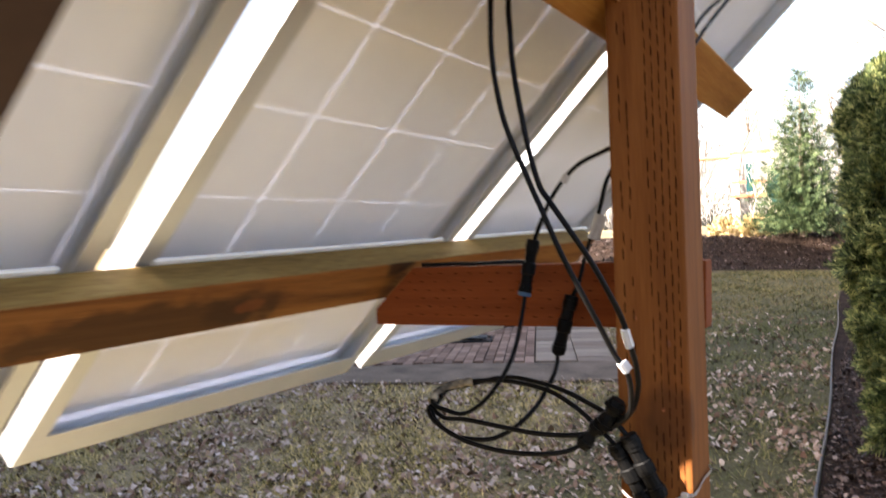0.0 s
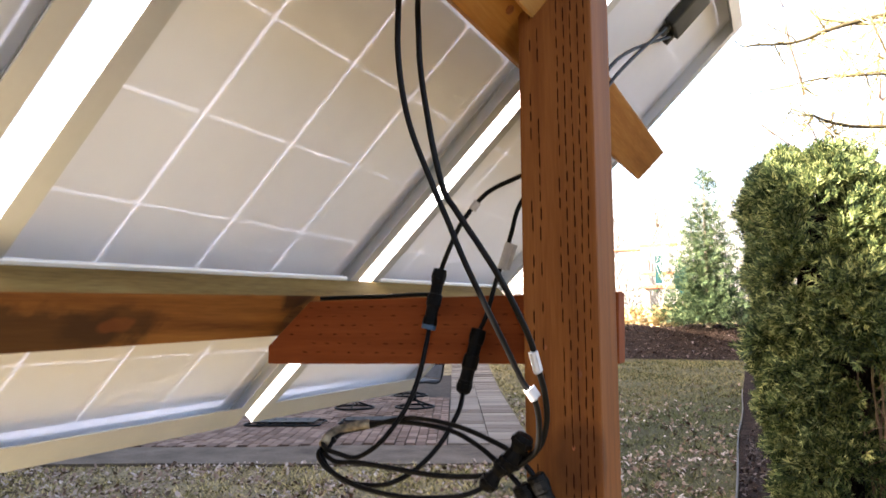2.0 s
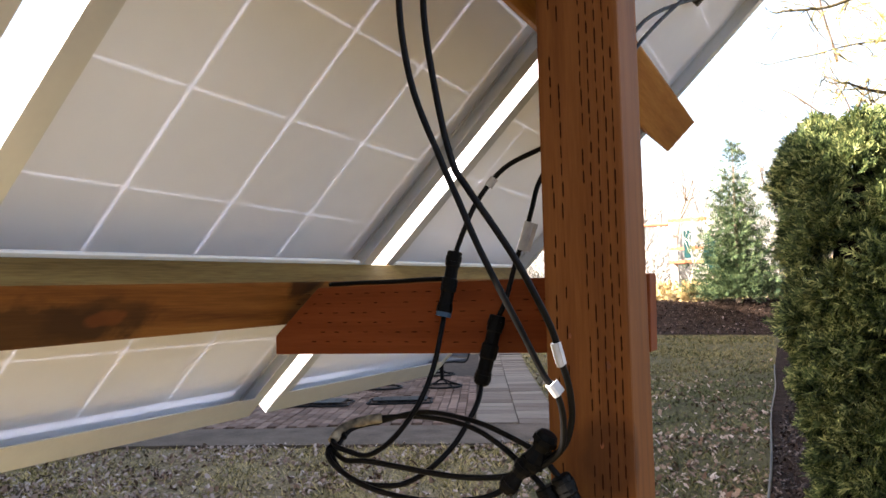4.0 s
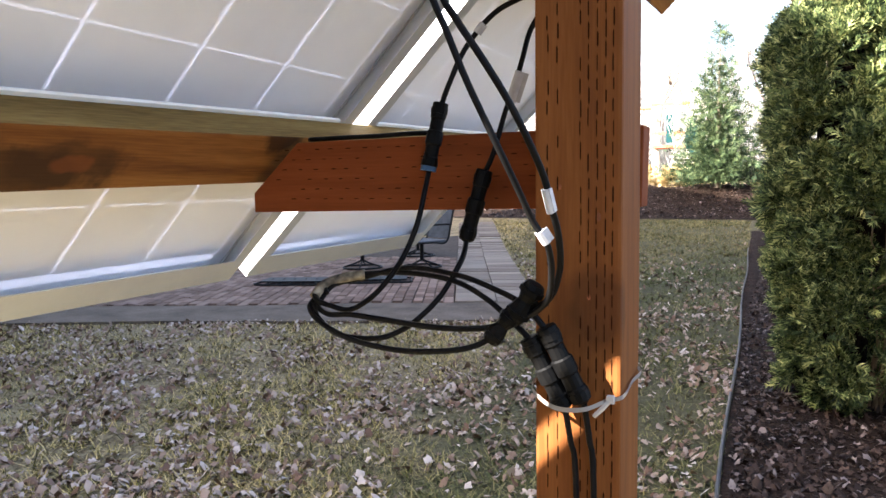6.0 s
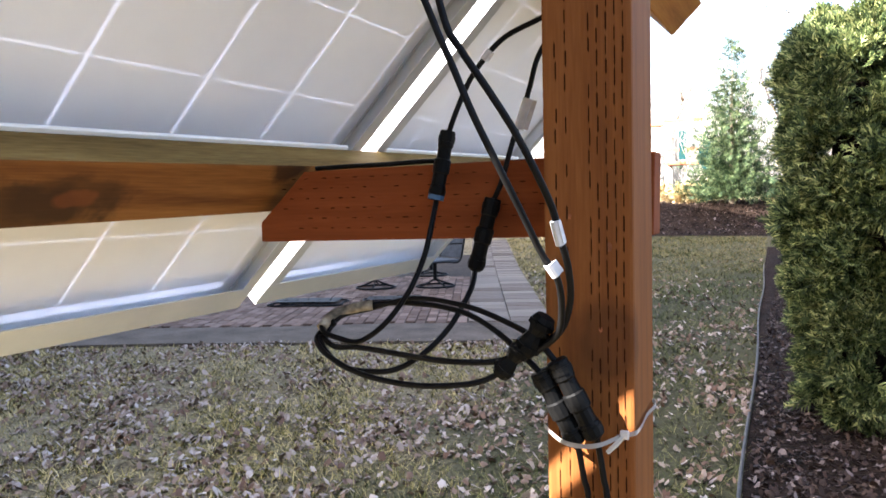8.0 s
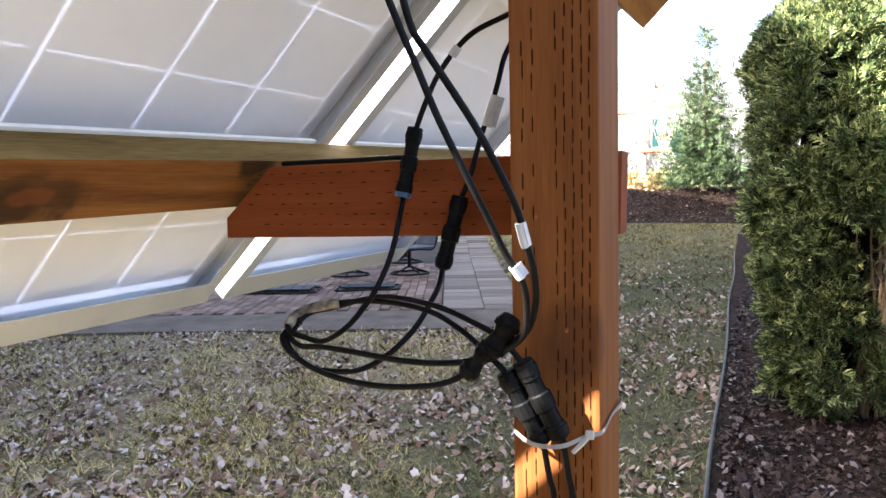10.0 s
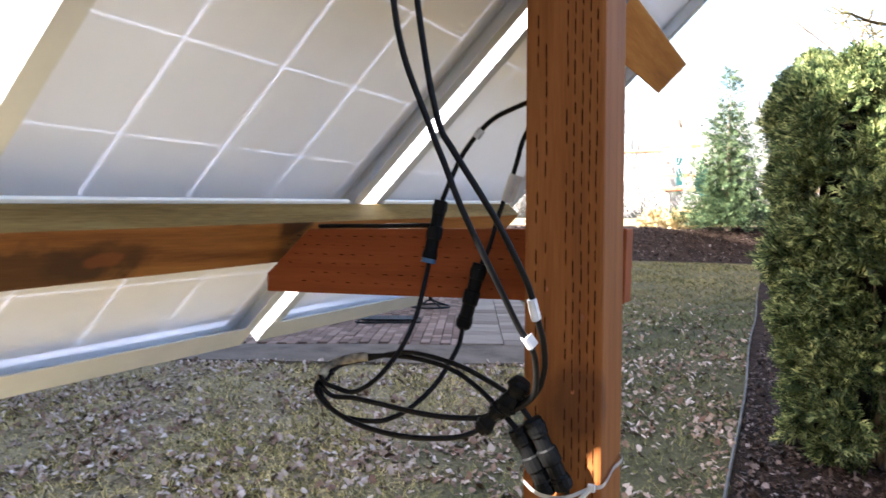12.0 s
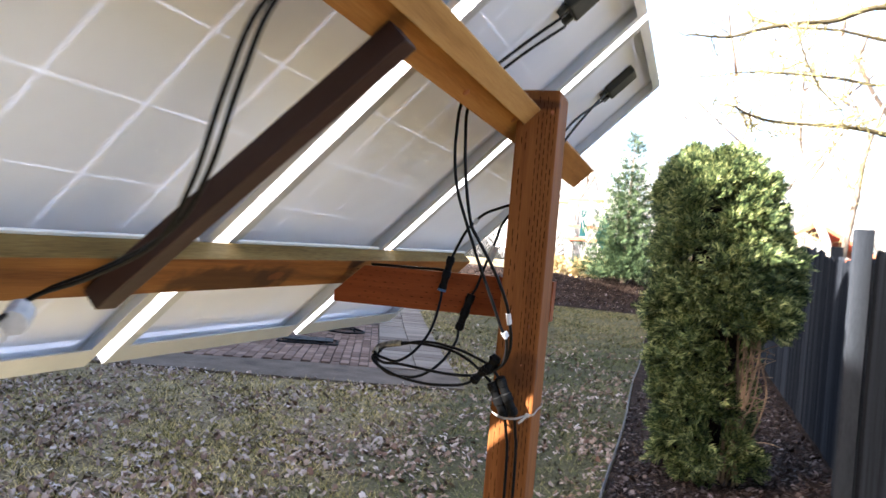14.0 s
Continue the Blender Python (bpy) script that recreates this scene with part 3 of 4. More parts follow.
clip((-0.262, 0.90, 1.043), (-0.286, 0.90, 1.006), 0.0105, "black cable clip gathering the leads")
clip((-0.284, 0.898, 1.014), (-0.309, 0.895, 0.984), 0.0092, "black cable clip round the coil")

zip_tie = root("zip_tie", Matrix.Identity(4), "white nylon zip tie strapped round the post and connectors", "zip tie")


def strap(points, wide, thick):
    bm = bmesh.new()
    prev = None
    for q in spline(points, 5):
        ring = [bm.verts.new((q.x, q.y, q.z + dz)) for dz in (-wide / 2, wide / 2)]
        if prev:
            bm.faces.new((prev[0], ring[0], ring[1], prev[1]))
        prev = ring
    bmesh.ops.solidify(bm, geom=bm.faces[:], thickness=thick)
    return bm


part("strap", strap([(-0.281, 1.037, 0.944), (-0.2815, 0.99, 0.936), (-0.281, 0.944, 0.929), (-0.262, 0.922, 0.921), (-0.242, 0.911, 0.918), (-0.218, 0.915, 0.919), (-0.200, 0.937, 0.924), (-0.1865, 0.945, 0.927), (-0.1862, 0.99, 0.931), (-0.1865, 1.037, 0.934), (-0.23, 1.0385, 0.940), (-0.281, 1.0385, 0.944)], 0.0046, 0.0014), M_TIE, zip_tie)
part("head", boxed(-0.004, 0.004, -0.003, 0.003, -0.004, 0.004, 0.001, Matrix.Translation((-0.197, 0.936, 0.9255))), M_TIE, zip_tie)
bm = bmesh.new()
tube(bm, [Vector((-0.197, 0.935, 0.925)), Vector((-0.204, 0.932, 0.917)), Vector((-0.2125, 0.930, 0.908))], [0.0022, 0.0026, 0.0022], 4)
part("tail", bm, M_TIE, zip_tie)

cn = cable("panel_lead", "black panel lead with a white tag looped under the beam", [
    [(x - 0.028, y - 0.012, z) for x, y, z in run] for run in (
        ((-0.23, 0.20, 1.66), (-0.262, 0.085, 1.53), (-0.287, 0.03, 1.46), (-0.312, 0.022, 1.38), (-0.356, 0.045, 1.29), (-0.425, 0.085, 1.225), (-0.54, 0.115, 1.175), (-0.63, 0.13, 1.145), (-0.655, 0.11, 1.115), (-0.60, 0.02, 1.09), (-0.52, -0.08, 1.07)),
        ((-0.21, 0.21, 1.67), (-0.252, 0.095, 1.54), (-0.277, 0.04, 1.47), (-0.302, 0.032, 1.39), (-0.346, 0.055, 1.30), (-0.415, 0.095, 1.24), (-0.53, 0.135, 1.19), (-0.625, 0.15, 1.155), (-0.645, 0.12, 1.13), (-0.60, 0.04, 1.115), (-0.52, -0.06, 1.10)))])
tag(cn, (-0.655, 0.085, 1.113), (-0.670, 0.110, 1.125), 0.017)

# thin dark line along the board's top edge
top_line = cable("board_top_line", "thin black line along the top of the board", [[(-0.625, 1.055, 1.201), (-0.57, 1.057, 1.202), (-0.52, 1.054, 1.202), (-0.47, 1.056, 1.2035), (-0.435, 1.06, 1.203)]])

# ---- patio ----
PATIO = Matrix.Translation((-2.2, 6.5, 0)) @ pose(0, 0, 0, 0, 0, 23)


def patio_sheet(name, v0, v1, w0, w1, lift, material, label, category, step=0.4, drop=0.10):
    bm = bmesh.new()
    nv, nw = max(1, int((v1 - v0) / step)), max(1, int((w1 - w0) / step))
    def put(i, j, dz):
        q = PATIO @ Vector((v0 + (v1 - v0) * i / nv, w0 + (w1 - w0) * j / nw, 0))
        return bm.verts.new((q.x, q.y, land(q.x, q.y) + lift + dz))
    top = [[put(i, j, 0) for j in range(nw + 1)] for i in range(nv + 1)]
    for i in range(nv):
        for j in range(nw):
            bm.faces.new((top[i][j], top[i + 1][j], top[i + 1][j + 1], top[i][j + 1]))
    rim = [top[i][0] for i in range(nv + 1)] + [top[nv][j] for j in range(1, nw + 1)] + [top[i][nw] for i in range(nv - 1, -1, -1)] + [top[0][j] for j in range(nw - 1, 0, -1)]
    low = [bm.verts.new((v.co.x, v.co.y, v.co.z - drop)) for v in rim]
    for i in range(len(rim)):
        j = (i + 1) % len(rim)
        bm.faces.new((rim[j], rim[i], low[i], low[j]))
    bmesh.ops.recalc_face_normals(bm, faces=bm.faces)
    return tagged(mesh_ob(name, bm, material), label, category, kind="structure")


patio_sheet("concrete_apron", -13, 0.28, -0.10, 0.80, 0.025, M_CONC, "grey worn concrete strip between lawn and bricks", "pavement")
path_bed = patio_sheet("slab_path", -0.56, 0.28, 0.80, 12.0, 0.006, M_CONC, "garden path of worn grey concrete slabs along the lawn", "path")
brick_bed = patio_sheet("brick_patio", -13, -0.56, 0.80, 9.0, 0.004, M_JOINT, "reddish grey brick patio with dark joints", "patio")

# ---- hose edging ----
edging = root("lawn_edging", Matrix.Identity(4), "grey plastic edging tube between lawn and mulch bed", "edging")
bm = bmesh.new()
tube(bm, spline([(bed_edge(y) - 0.01, y, land(bed_edge(y), y) + 0.025) for y in [1.6 + 0.7 * i for i in range(18)]], 5), 0.0085, 8)
part("tube", bm, M_EDGE, edging, smooth=True)

# ---- fence ----
fence = root("board_fence", Matrix.Identity(4), "weathered blue-grey board fence in deep shade", "fence")
random.seed(11)
y = 3.6
while y < 13.5:
    w = 0.14 + random.uniform(-0.006, 0.006)
    h = 1.66 + 0.10 * math.sin(y * 0.9) + random.uniform(-0.025, 0.025)
    x = 1.16 + 0.012 * (y - 4) + random.uniform(-0.004, 0.004)
    bm = prism([(0, 0), (w, 0), (w, h - 0.03), (w - 0.03, h), (0.03, h), (0, h - 0.03)], 0.018, "x", 0.0, 0.002)
    ob = part("fence_board", bm, M_FENCE, fence)
    ob.matrix_world = pose(x, y, G - 0.02, random.uniform(-0.6, 0.6), 0, 0)
    y += w + random.uniform(0.002, 0.007)
for z in (0.35, 1.3):
    part("fence_rail", boxed(1.178, 1.216, 3.6, 13.5, z, z + 0.085, 0.003, Matrix.Translation((0.06, 0, 0))), M_FENCE, fence)
part("fence_post", boxed(1.05, 1.155, 4.72, 4.82, G - 0.02, 1.63, 0.005), M_FENCE, fence)
for yy in (4.55, 7.0, 9.5, 12):
    part("fence_post", boxed(1.19, 1.28, yy - 0.045, yy + 0.045, G - 0.02, 1.62, 0.003, Matrix.Translation((0.08, 0, 0))), M_FENCE, fence)


# ---- plants ----
def sprays(centres, outs, template, faces, size, spread, rng):
    """Copies of a small flat spray at the centres, each pointing roughly outwards."""
    n = len(centres)
    d = outs + rng.normal(0, spread, (n, 3))
    d /= np.linalg.norm(d, axis=1, keepdims=True)
    r = rng.normal(0, 1, (n, 3))
    side = np.cross(d, r)
    side /= np.linalg.norm(side, axis=1, keepdims=True)
    up = np.cross(side, d)
    s = size * rng.uniform(0.6, 1.35, (n, 1, 1))
    v = centres[:, None, :] + s * (template[None, :, 0:1] * side[:, None, :] + template[None, :, 1:2] * d[:, None, :] + template[None, :, 2:3] * up[:, None, :])
    f = faces[None, :, :] + (np.arange(n) * len(template))[:, None, None]
    return v.reshape(-1, 3), f.reshape(-1, faces.shape[1])


def frond(twigs):
    """A flat branching spray of narrow leaves: (base, angle, length, width)."""
    v, f = [], []
    for by, ang, ln, wd in twigs:
        a = radians(ang)
        dx, dy = math.sin(a), math.cos(a)
        k = len(v)
        v += [(0, by, 0), (dx * ln * 0.5 - dy * wd, by + dy * ln * 0.5 + dx * wd, 0.03), (dx * ln, by + dy * ln, -0.06), (dx * ln * 0.5 + dy * wd, by + dy * ln * 0.5 - dx * wd, 0.03)]
        f.append((k, k + 1, k + 2, k + 3))
    return np.array(v), np.array(f)


rng = np.random.default_rng(5)
arb = root("arborvitae", pose(0.315, 4.75, G), "tall arborvitae with dense green foliage and bare stems low down", "shrub")
AV, AF = frond([(0, 0, 1.0, 0.075), (0.15, 42, 0.6, 0.065), (0.15, -42, 0.6, 0.065), (0.42, 38, 0.5, 0.06), (0.42, -38, 0.5, 0.06), (0.65, 30, 0.35, 0.05), (0.65, -30, 0.35, 0.05)])
nc = 620
zc = rng.uniform(0.02, 1.0, nc) ** 0.92
tc = rng.uniform(0, 2 * math.pi, nc)
prof = np.interp(zc, [0, 0.12, 0.35, 0.6, 0.78, 0.88, 0.95, 1.0], [0.28, 0.35, 0.375, 0.385, 0.375, 0.34, 0.27, 0.15])
rc = prof * rng.uniform(0.80, 1.06, nc) * (1 + 0.09 * np.sin(tc * 3 + zc * 9) + 0.05 * np.sin(tc * 5 - zc * 17))
# the low side towards the fence is bare, with a heavy skirt of foliage hanging above it
fence_side = np.cos(tc - radians(-22))
keep = ~((zc < 0.50) & (fence_side > 0.34) & (rng.random(nc) < 0.94))
keep &= ~((zc < 0.14) & (fence_side > -0.1) & (rng.random(nc) < 0.6))
rc = rc * np.where((zc > 0.5) & (zc < 0.72) & (fence_side > 0.3), 1.17, 1.0)
zc, tc, rc = zc[keep], tc[keep], rc[keep]
mid = np.stack([rc * np.cos(tc) + 0.045 * np.cos(zc * 3.0) - 0.035, rc * np.sin(tc), zc * 2.08], 1)
# a second leader stands a little higher behind the first
back = (zc > 0.80) & (np.sin(tc) > 0.0)
mid[back] += np.array([-0.05, 0.10, 0.10])
axis = np.stack([np.cos(tc), np.sin(tc), 0.35 + 1.1 * np.clip((zc - 0.7) / 0.3, 0, 1)], 1)
axis /= np.linalg.norm(axis, axis=1, keepdims=True)
per = 74
ray = axis[:, None, :] * 0.75 + rng.normal(0, 0.62, (len(mid), per, 3)) + np.array([0, 0, 0.18])
ray /= np.linalg.norm(ray, axis=2, keepdims=True)
reach = rng.uniform(0.25, 1.0, (len(mid), per, 1)) * rng.uniform(0.06, 0.125, (len(mid), 1, 1))
cen = (mid[:, None, :] - axis[:, None, :] * 0.05 + ray * reach).reshape(-1, 3)
out = (ray + axis[:, None, :] * 0.25).reshape(-1, 3)
v, f = sprays(cen, out, AV, AF, 0.072, 0.22, rng)
np_mesh("crown", v, f, M_ARBOR, arb)
# solid dark core: the shade between tufts put into shape and colour
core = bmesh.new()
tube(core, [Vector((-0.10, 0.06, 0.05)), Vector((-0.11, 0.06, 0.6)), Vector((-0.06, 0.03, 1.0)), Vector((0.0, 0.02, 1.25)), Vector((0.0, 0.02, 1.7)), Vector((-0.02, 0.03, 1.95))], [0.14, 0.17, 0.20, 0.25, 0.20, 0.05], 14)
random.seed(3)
part("dark_core", core, M_MULCH, arb, "dark solid core standing in for the shaded inside of the crown", True)
for i in range(14):
    a = radians(-46 + random.uniform(-34, 40))
    r0, r1 = random.uniform(0.10, 0.22), random.uniform(0.16, 0.33)
    bm = bmesh.new()
    w1, w2 = random.uniform(-.035, .035), random.uniform(-.03, .03)
    fat = random.uniform(0.45, 0.95)
    tube(bm, spline([(r0 * math.cos(a), r0 * math.sin(a), 0.0), ((r0 + r1) / 2 * math.cos(a) + w1, (r0 + r1) / 2 * math.sin(a), 0.3), (r1 * math.cos(a) + w2, r1 * math.sin(a), 0.62), (r1 * math.cos(a) * 0.95 - w1, r1 * math.sin(a), 0.9), (r1 * math.cos(a) * 0.9, r1 * math.sin(a), 1.2)], 4), [fat * (0.0125 - 0.0006 * k) for k in range(17)], 6)
    stem = part("stem", bm, M_STEM, arb, "pale bare stem", True)
    for k in range(3):
        z0 = random.uniform(0.25, 0.95)
        q = Vector((r1 * math.cos(a) * 0.97, r1 * math.sin(a) * 0.97, z0))
        d = Vector((random.uniform(-0.2, 1), random.uniform(-0.8, 0.2), random.uniform(-0.1, 0.7))).normalized()
        bm = bmesh.new()
        tube(bm, spline([q, q + d * 0.07 + Vector((0, 0, 0.01)), q + d * 0.15], 3), [0.004, 0.0037, 0.0034, 0.003, 0.0026, 0.0022, 0.0015], 5)
        part("twig", bm, M_STEM, stem)

spruce = root("spruce_tree", pose(-1.80, 22.0, land(-1.80, 22.0) - 0.03), "young green spruce with layered branches on the bank", "tree")
bm = bmesh.new()
tube(bm, [Vector((0, 0, 0)), Vector((0, 0, 2)), Vector((0, 0, 4.3))], [0.09, 0.055, 0.01], 8)
part("trunk", bm, M_BARK, spruce)
SV, SF = frond([(0, 0, 1.0, 0.05), (0.1, 50, 0.45, 0.05), (0.1, -50, 0.45, 0.05), (0.35, 48, 0.4, 0.05), (0.35, -48, 0.4, 0.05), (0.6, 42, 0.35, 0.045), (0.6, -42, 0.35, 0.045)])
cs, os_ = [], []
for k in range(28):
    h = 0.28 + 4.0 * (k / 27) ** 1.05
    reach = 1.42 * (1 - h / 4.5) ** 0.95 + 0.05
    for b in range(max(7, int(22 * reach))):
        a = 2 * math.pi * (b + rng.random()) / max(7, int(22 * reach))
        rr = reach * rng.uniform(0.6, 1.18)
        m = max(3, int(rr / 0.09))
        for i in range(m):
            t = (i + 0.6) / m
            cs.append((rr * t * math.cos(a), rr * t * math.sin(a), h + 0.10 * t * t - 0.16 * t * (1 - h / 5)))
            os_.append((math.cos(a) * 0.9, math.sin(a) * 0.9, 0.25))
v, f = sprays(np.array(cs), np.array(os_), SV, SF, 0.235, 0.5, rng)
np_mesh("crown", v, f, M_SPRUCE, spruce)


def bare_tree(x, y, height, lean, seed, material, label, depth=6):
    rnd = random.Random(seed)
    t = root("bare_tree", pose(x, y, land(x, y) - 0.05), label, "tree", "bare trees behind the garden")
    trunk, twigs = bmesh.new(), bmesh.new()
    def grow(p, d, ln, r, lvl):
        pts = [p]
        for i in range(4):
            d = (d + Vector((rnd.uniform(-1, 1), rnd.uniform(-1, 1), rnd.uniform(-0.5, 0.8))) * 0.13).normalized()
            pts.append(pts[-1] + d * ln / 4)
        tube(trunk if lvl == 0 else twigs, pts, [r * (1 - 0.11 * i) for i in range(5)], 7 if lvl == 0 else (5 if lvl < 3 else 3))
        if lvl < depth:
            for i in range(rnd.choice((2, 3, 3, 3))):
                q = pts[rnd.choice((2, 3, 4, 4))]
                side = Vector((rnd.uniform(-1, 1), rnd.uniform(-1, 1), rnd.uniform(-0.1, 0.7))).normalized()
                grow(q, (d * 0.55 + side * 0.8).normalized(), ln * rnd.uniform(0.55, 0.8), max(r * 0.52, 0.0035), lvl + 1)
    grow(Vector((0, 0, 0)), Vector((lean, 0, 1)).normalized(), height * 0.42, height * 0.013, 0)
    part("trunk", trunk, material, t, smooth=True)
    part("branchwork", twigs, material, t, smooth=True)
    return t


bare_tree(2.4, 18.5, 9.0, -0.08, 2, M_BIRCH, "tall pale bare tree in winter")
bare_tree(4.2, 16.0, 9.5, -0.18, 7, M_BIRCH, "leaning pale bare tree in winter", 7)
bare_tree(5.6, 22.0, 11.0, -0.05, 12, M_BARK, "grey bare tree in winter")
bare_tree(1.0, 27.0, 10.0, 0.05, 21, M_BARK, "grey bare tree in winter")
bare_tree(-0.2, 30.0, 8.0, 0.0, 33, M_BARK, "grey bare tree in winter")
bare_tree(-4.6, 29.0, 7.0, 0.05, 41, M_BARK, "grey bare tree in winter")
bare_tree(-3.2, 23.2, 2.6, 0.05, 51, M_BIRCH, "small bare sapling on the bank", 5)


def limbed_tree(base, limbs, seed, label, bark, twig_material, twigs):
    """A tree with a few long limbs, each set with drooping twigs: limbs are (points, thickness)."""
    rnd = random.Random(seed)
    t = root("bare_tree", pose(*base), label, "tree", "bare trees behind the garden")
    inv = Matrix.Translation(-Vector(base))
    for i, (pts, thick) in enumerate(limbs):
        line = [inv @ q for q in spline(pts, 5)]
        n = len(line)
        line = [q + Vector(noise.noise_vector(q * 1.7)) * (0.035 if 0 < k < n - 1 else 0.0) for k, q in enumerate(line)]
        bm = bmesh.new()
        tube(bm, line, [thick * (1 - 0.75 * k / (n - 1)) for k in range(n)], 7)
        limb = part("trunk" if i == 0 else "limb", bm, bark, t, smooth=True)
        bm = bmesh.new()
        for k in range(twigs):
            q = line[rnd.randrange(n // 6, n)]
            d = Vector((rnd.uniform(-1, 0.6), rnd.uniform(-1, 1), rnd.uniform(-0.7, 0.8))).normalized()
            ln = rnd.uniform(0.15, 0.75)
            run = [q]
            for step in range(4):
                d = (d + Vector((rnd.uniform(-1, 1), rnd.uniform(-1, 1), rnd.uniform(-1, 0.8))) * 0.35).normalized()
                run.append(run[-1] + d * ln / 4)
                if step > 0 and rnd.random() < 0.7:
                    e = (d + Vector((rnd.uniform(-1, 1), rnd.uniform(-1, 1), rnd.uniform(-1, 1)))).normalized()
                    tube(bm, [run[-1], run[-1] + e * ln * 0.25, run[-1] + e * ln * 0.4 + Vector((0, 0, -0.03))], [0.006, 0.0045, 0.002], 4)
            tube(bm, run, [0.0095, 0.008, 0.0065, 0.005, 0.003], 4)
        part("twig_growth", bm, twig_material, limb, "thin mossy twigs")["kind"] = "stuff"
    return t


limbed_tree((3.1, 9.85, G), [
    ([(3.1, 9.85, G), (3.0, 9.82, 0.65), (2.78, 9.74, 2.77), (2.54, 9.65, 4.43), (2.34, 9.57, 6.1)], 0.11),
    ([(2.54, 9.65, 4.55), (2.0, 9.47, 4.63), (1.46, 9.29, 4.42), (1.08, 9.17, 4.36), (0.58, 9.01, 4.21), (0.27, 8.9, 4.11), (-0.21, 8.75, 4.08)], 0.042),
    ([(2.56, 9.68, 4.26), (2.1, 9.82, 4.35), (1.51, 9.63, 4.39), (0.99, 9.46, 4.38), (0.52, 9.3, 4.47)], 0.028),
    ([(2.6, 9.7, 3.9), (2.19, 10.07, 3.85), (1.6, 9.87, 3.86), (0.99, 9.67, 3.88), (0.58, 9.54, 3.87), (0.22, 9.42, 3.77)], 0.026),
    ([(2.72, 9.72, 2.95), (2.08, 9.3, 3.08), (1.56, 9.13, 3.12), (0.78, 8.87, 3.13), (0.4, 8.74, 3.25)], 0.040),
    ([(1.0, 9.15, 4.37), (1.01, 8.83, 4.12), (1.15, 8.88, 3.74), (1.43, 8.98, 3.38), (2.06, 9.19, 3.08)], 0.014)],
    5, "dark bare tree with long level limbs reaching over the fence", M_DARKBARK, M_MOSS, 26)
limbed_tree((2.3, 12.2, G), [
    ([(2.3, 12.2, G), (2.07, 12.15, 1.59), (1.8, 12.05, 2.34), (1.55, 11.97, 2.92), (1.31, 11.88, 3.76), (1.13, 11.82, 4.43), (0.77, 11.69, 5.34)], 0.085),
    ([(1.6, 11.98, 2.8), (1.9, 11.9, 3.3), (2.1, 11.7, 4.0), (2.0, 11.6, 4.8)], 0.035),
    ([(1.42, 11.92, 3.4), (0.9, 12.2, 3.7), (0.5, 12.3, 4.1)], 0.03)],
    9, "pale bare tree with a sunlit yellowish trunk", M_BIRCH, M_MOSS, 34)
limbed_tree((2.0, 11.05, G), [
    ([(2.0, 11.05, G), (2.04, 11.09, 1.58), (2.12, 11.1, 2.45), (2.21, 11.13, 3.08), (2.41, 11.19, 3.81), (2.6, 11.25, 4.69)], 0.06),
    ([(2.15, 11.11, 2.6), (1.9, 11.3, 3.0), (1.8, 11.4, 3.6)], 0.026)],
    12, "slim grey bare tree behind the fence", M_BARK, M_MOSS, 30)

shed = root("garden_shed", pose(2.1, 15.2, land(2.1, 15.2)), "small orange-red timber shed in sunlight beyond the fence", "shed")
part("wall", boxed(-0.75, 0.9, -0.6, 0.9, 0.0, 1.75, 0.01), M_RED, shed)
part("roof", prism([(-0.95, 1.72), (0.07, 2.3), (1.1, 1.72), (1.1, 1.80), (0.07, 2.38), (-0.95, 1.80)], 1.8, "y", -0.75, 0.006), M_RED, shed)

g = np.random.default_rng(71)
n = 2600
wx, wy = g.uniform(-46, 26, n), g.uniform(40, 75, n)
wc = np.stack([wx, wy, 0.8 + g.uniform(0, 1, n) ** 1.4 * (5.5 + 0.05 * (wy - 40))], 1)
wo = np.stack([g.normal(0, 0.35, n), g.normal(0, 0.35, n), np.ones(n)], 1)
WV, WF = frond([(0, 0, 1.0, 0.012), (0.15, 35, 0.6, 0.010), (0.2, -30, 0.6, 0.010), (0.42, 30, 0.5, 0.008), (0.5, -35, 0.45, 0.008), (0.65, 25, 0.35, 0.007), (0.7, -28, 0.3, 0.007)])
v, f = sprays(wc, wo, WV, WF, 3.2, 0.25, g)
tagged(np_mesh("far_woods", v, f, M_WOODS), "pale bare winter woods in the far distance", "woods", kind="stuff")


def shrub(x, y, r, h, seed, label):
    g = np.random.default_rng(seed)
    s = root("garden_shrub", pose(x, y, land(x, y)), label, "shrub", "golden shrubs on the bank")
    n = 420
    q = g.normal(0, 1, (n, 3))
    q /= np.linalg.norm(q, axis=1, keepdims=True)
    q[:, 2] = np.abs(q[:, 2])
    c = q * np.array([r, r, h]) * g.uniform(0.55, 1.0, (n, 1))
    v, f = sprays(c, q, AV, AF, 0.16, 0.6, g)
    np_mesh("foliage", v, f, M_SHRUB, s)
    for i in range(5):
        bm = bmesh.new()
        a = i * 1.25
        tube(bm, [Vector((0, 0, 0)), Vector((r * 0.4 * math.cos(a), r * 0.4 * math.sin(a), h * 0.5))], [0.02, 0.008], 5)
        part("stem", bm, M_BARK, s)


for i, (sx, sy, sr, sh) in enumerate(((-3.0, 22.6, 0.45, 0.55), (-3.9, 23.5, 0.6, 0.6), (-0.5, 22.6, 0.5, 0.6), (0.3, 23.8, 0.7, 1.3), (-2.4, 24.2, 0.6, 0.7), (3.0, 21.5, 0.8, 1.6))):
    shrub(sx, sy, sr, sh, 60 + i, "low golden leaved shrub in sunlight")

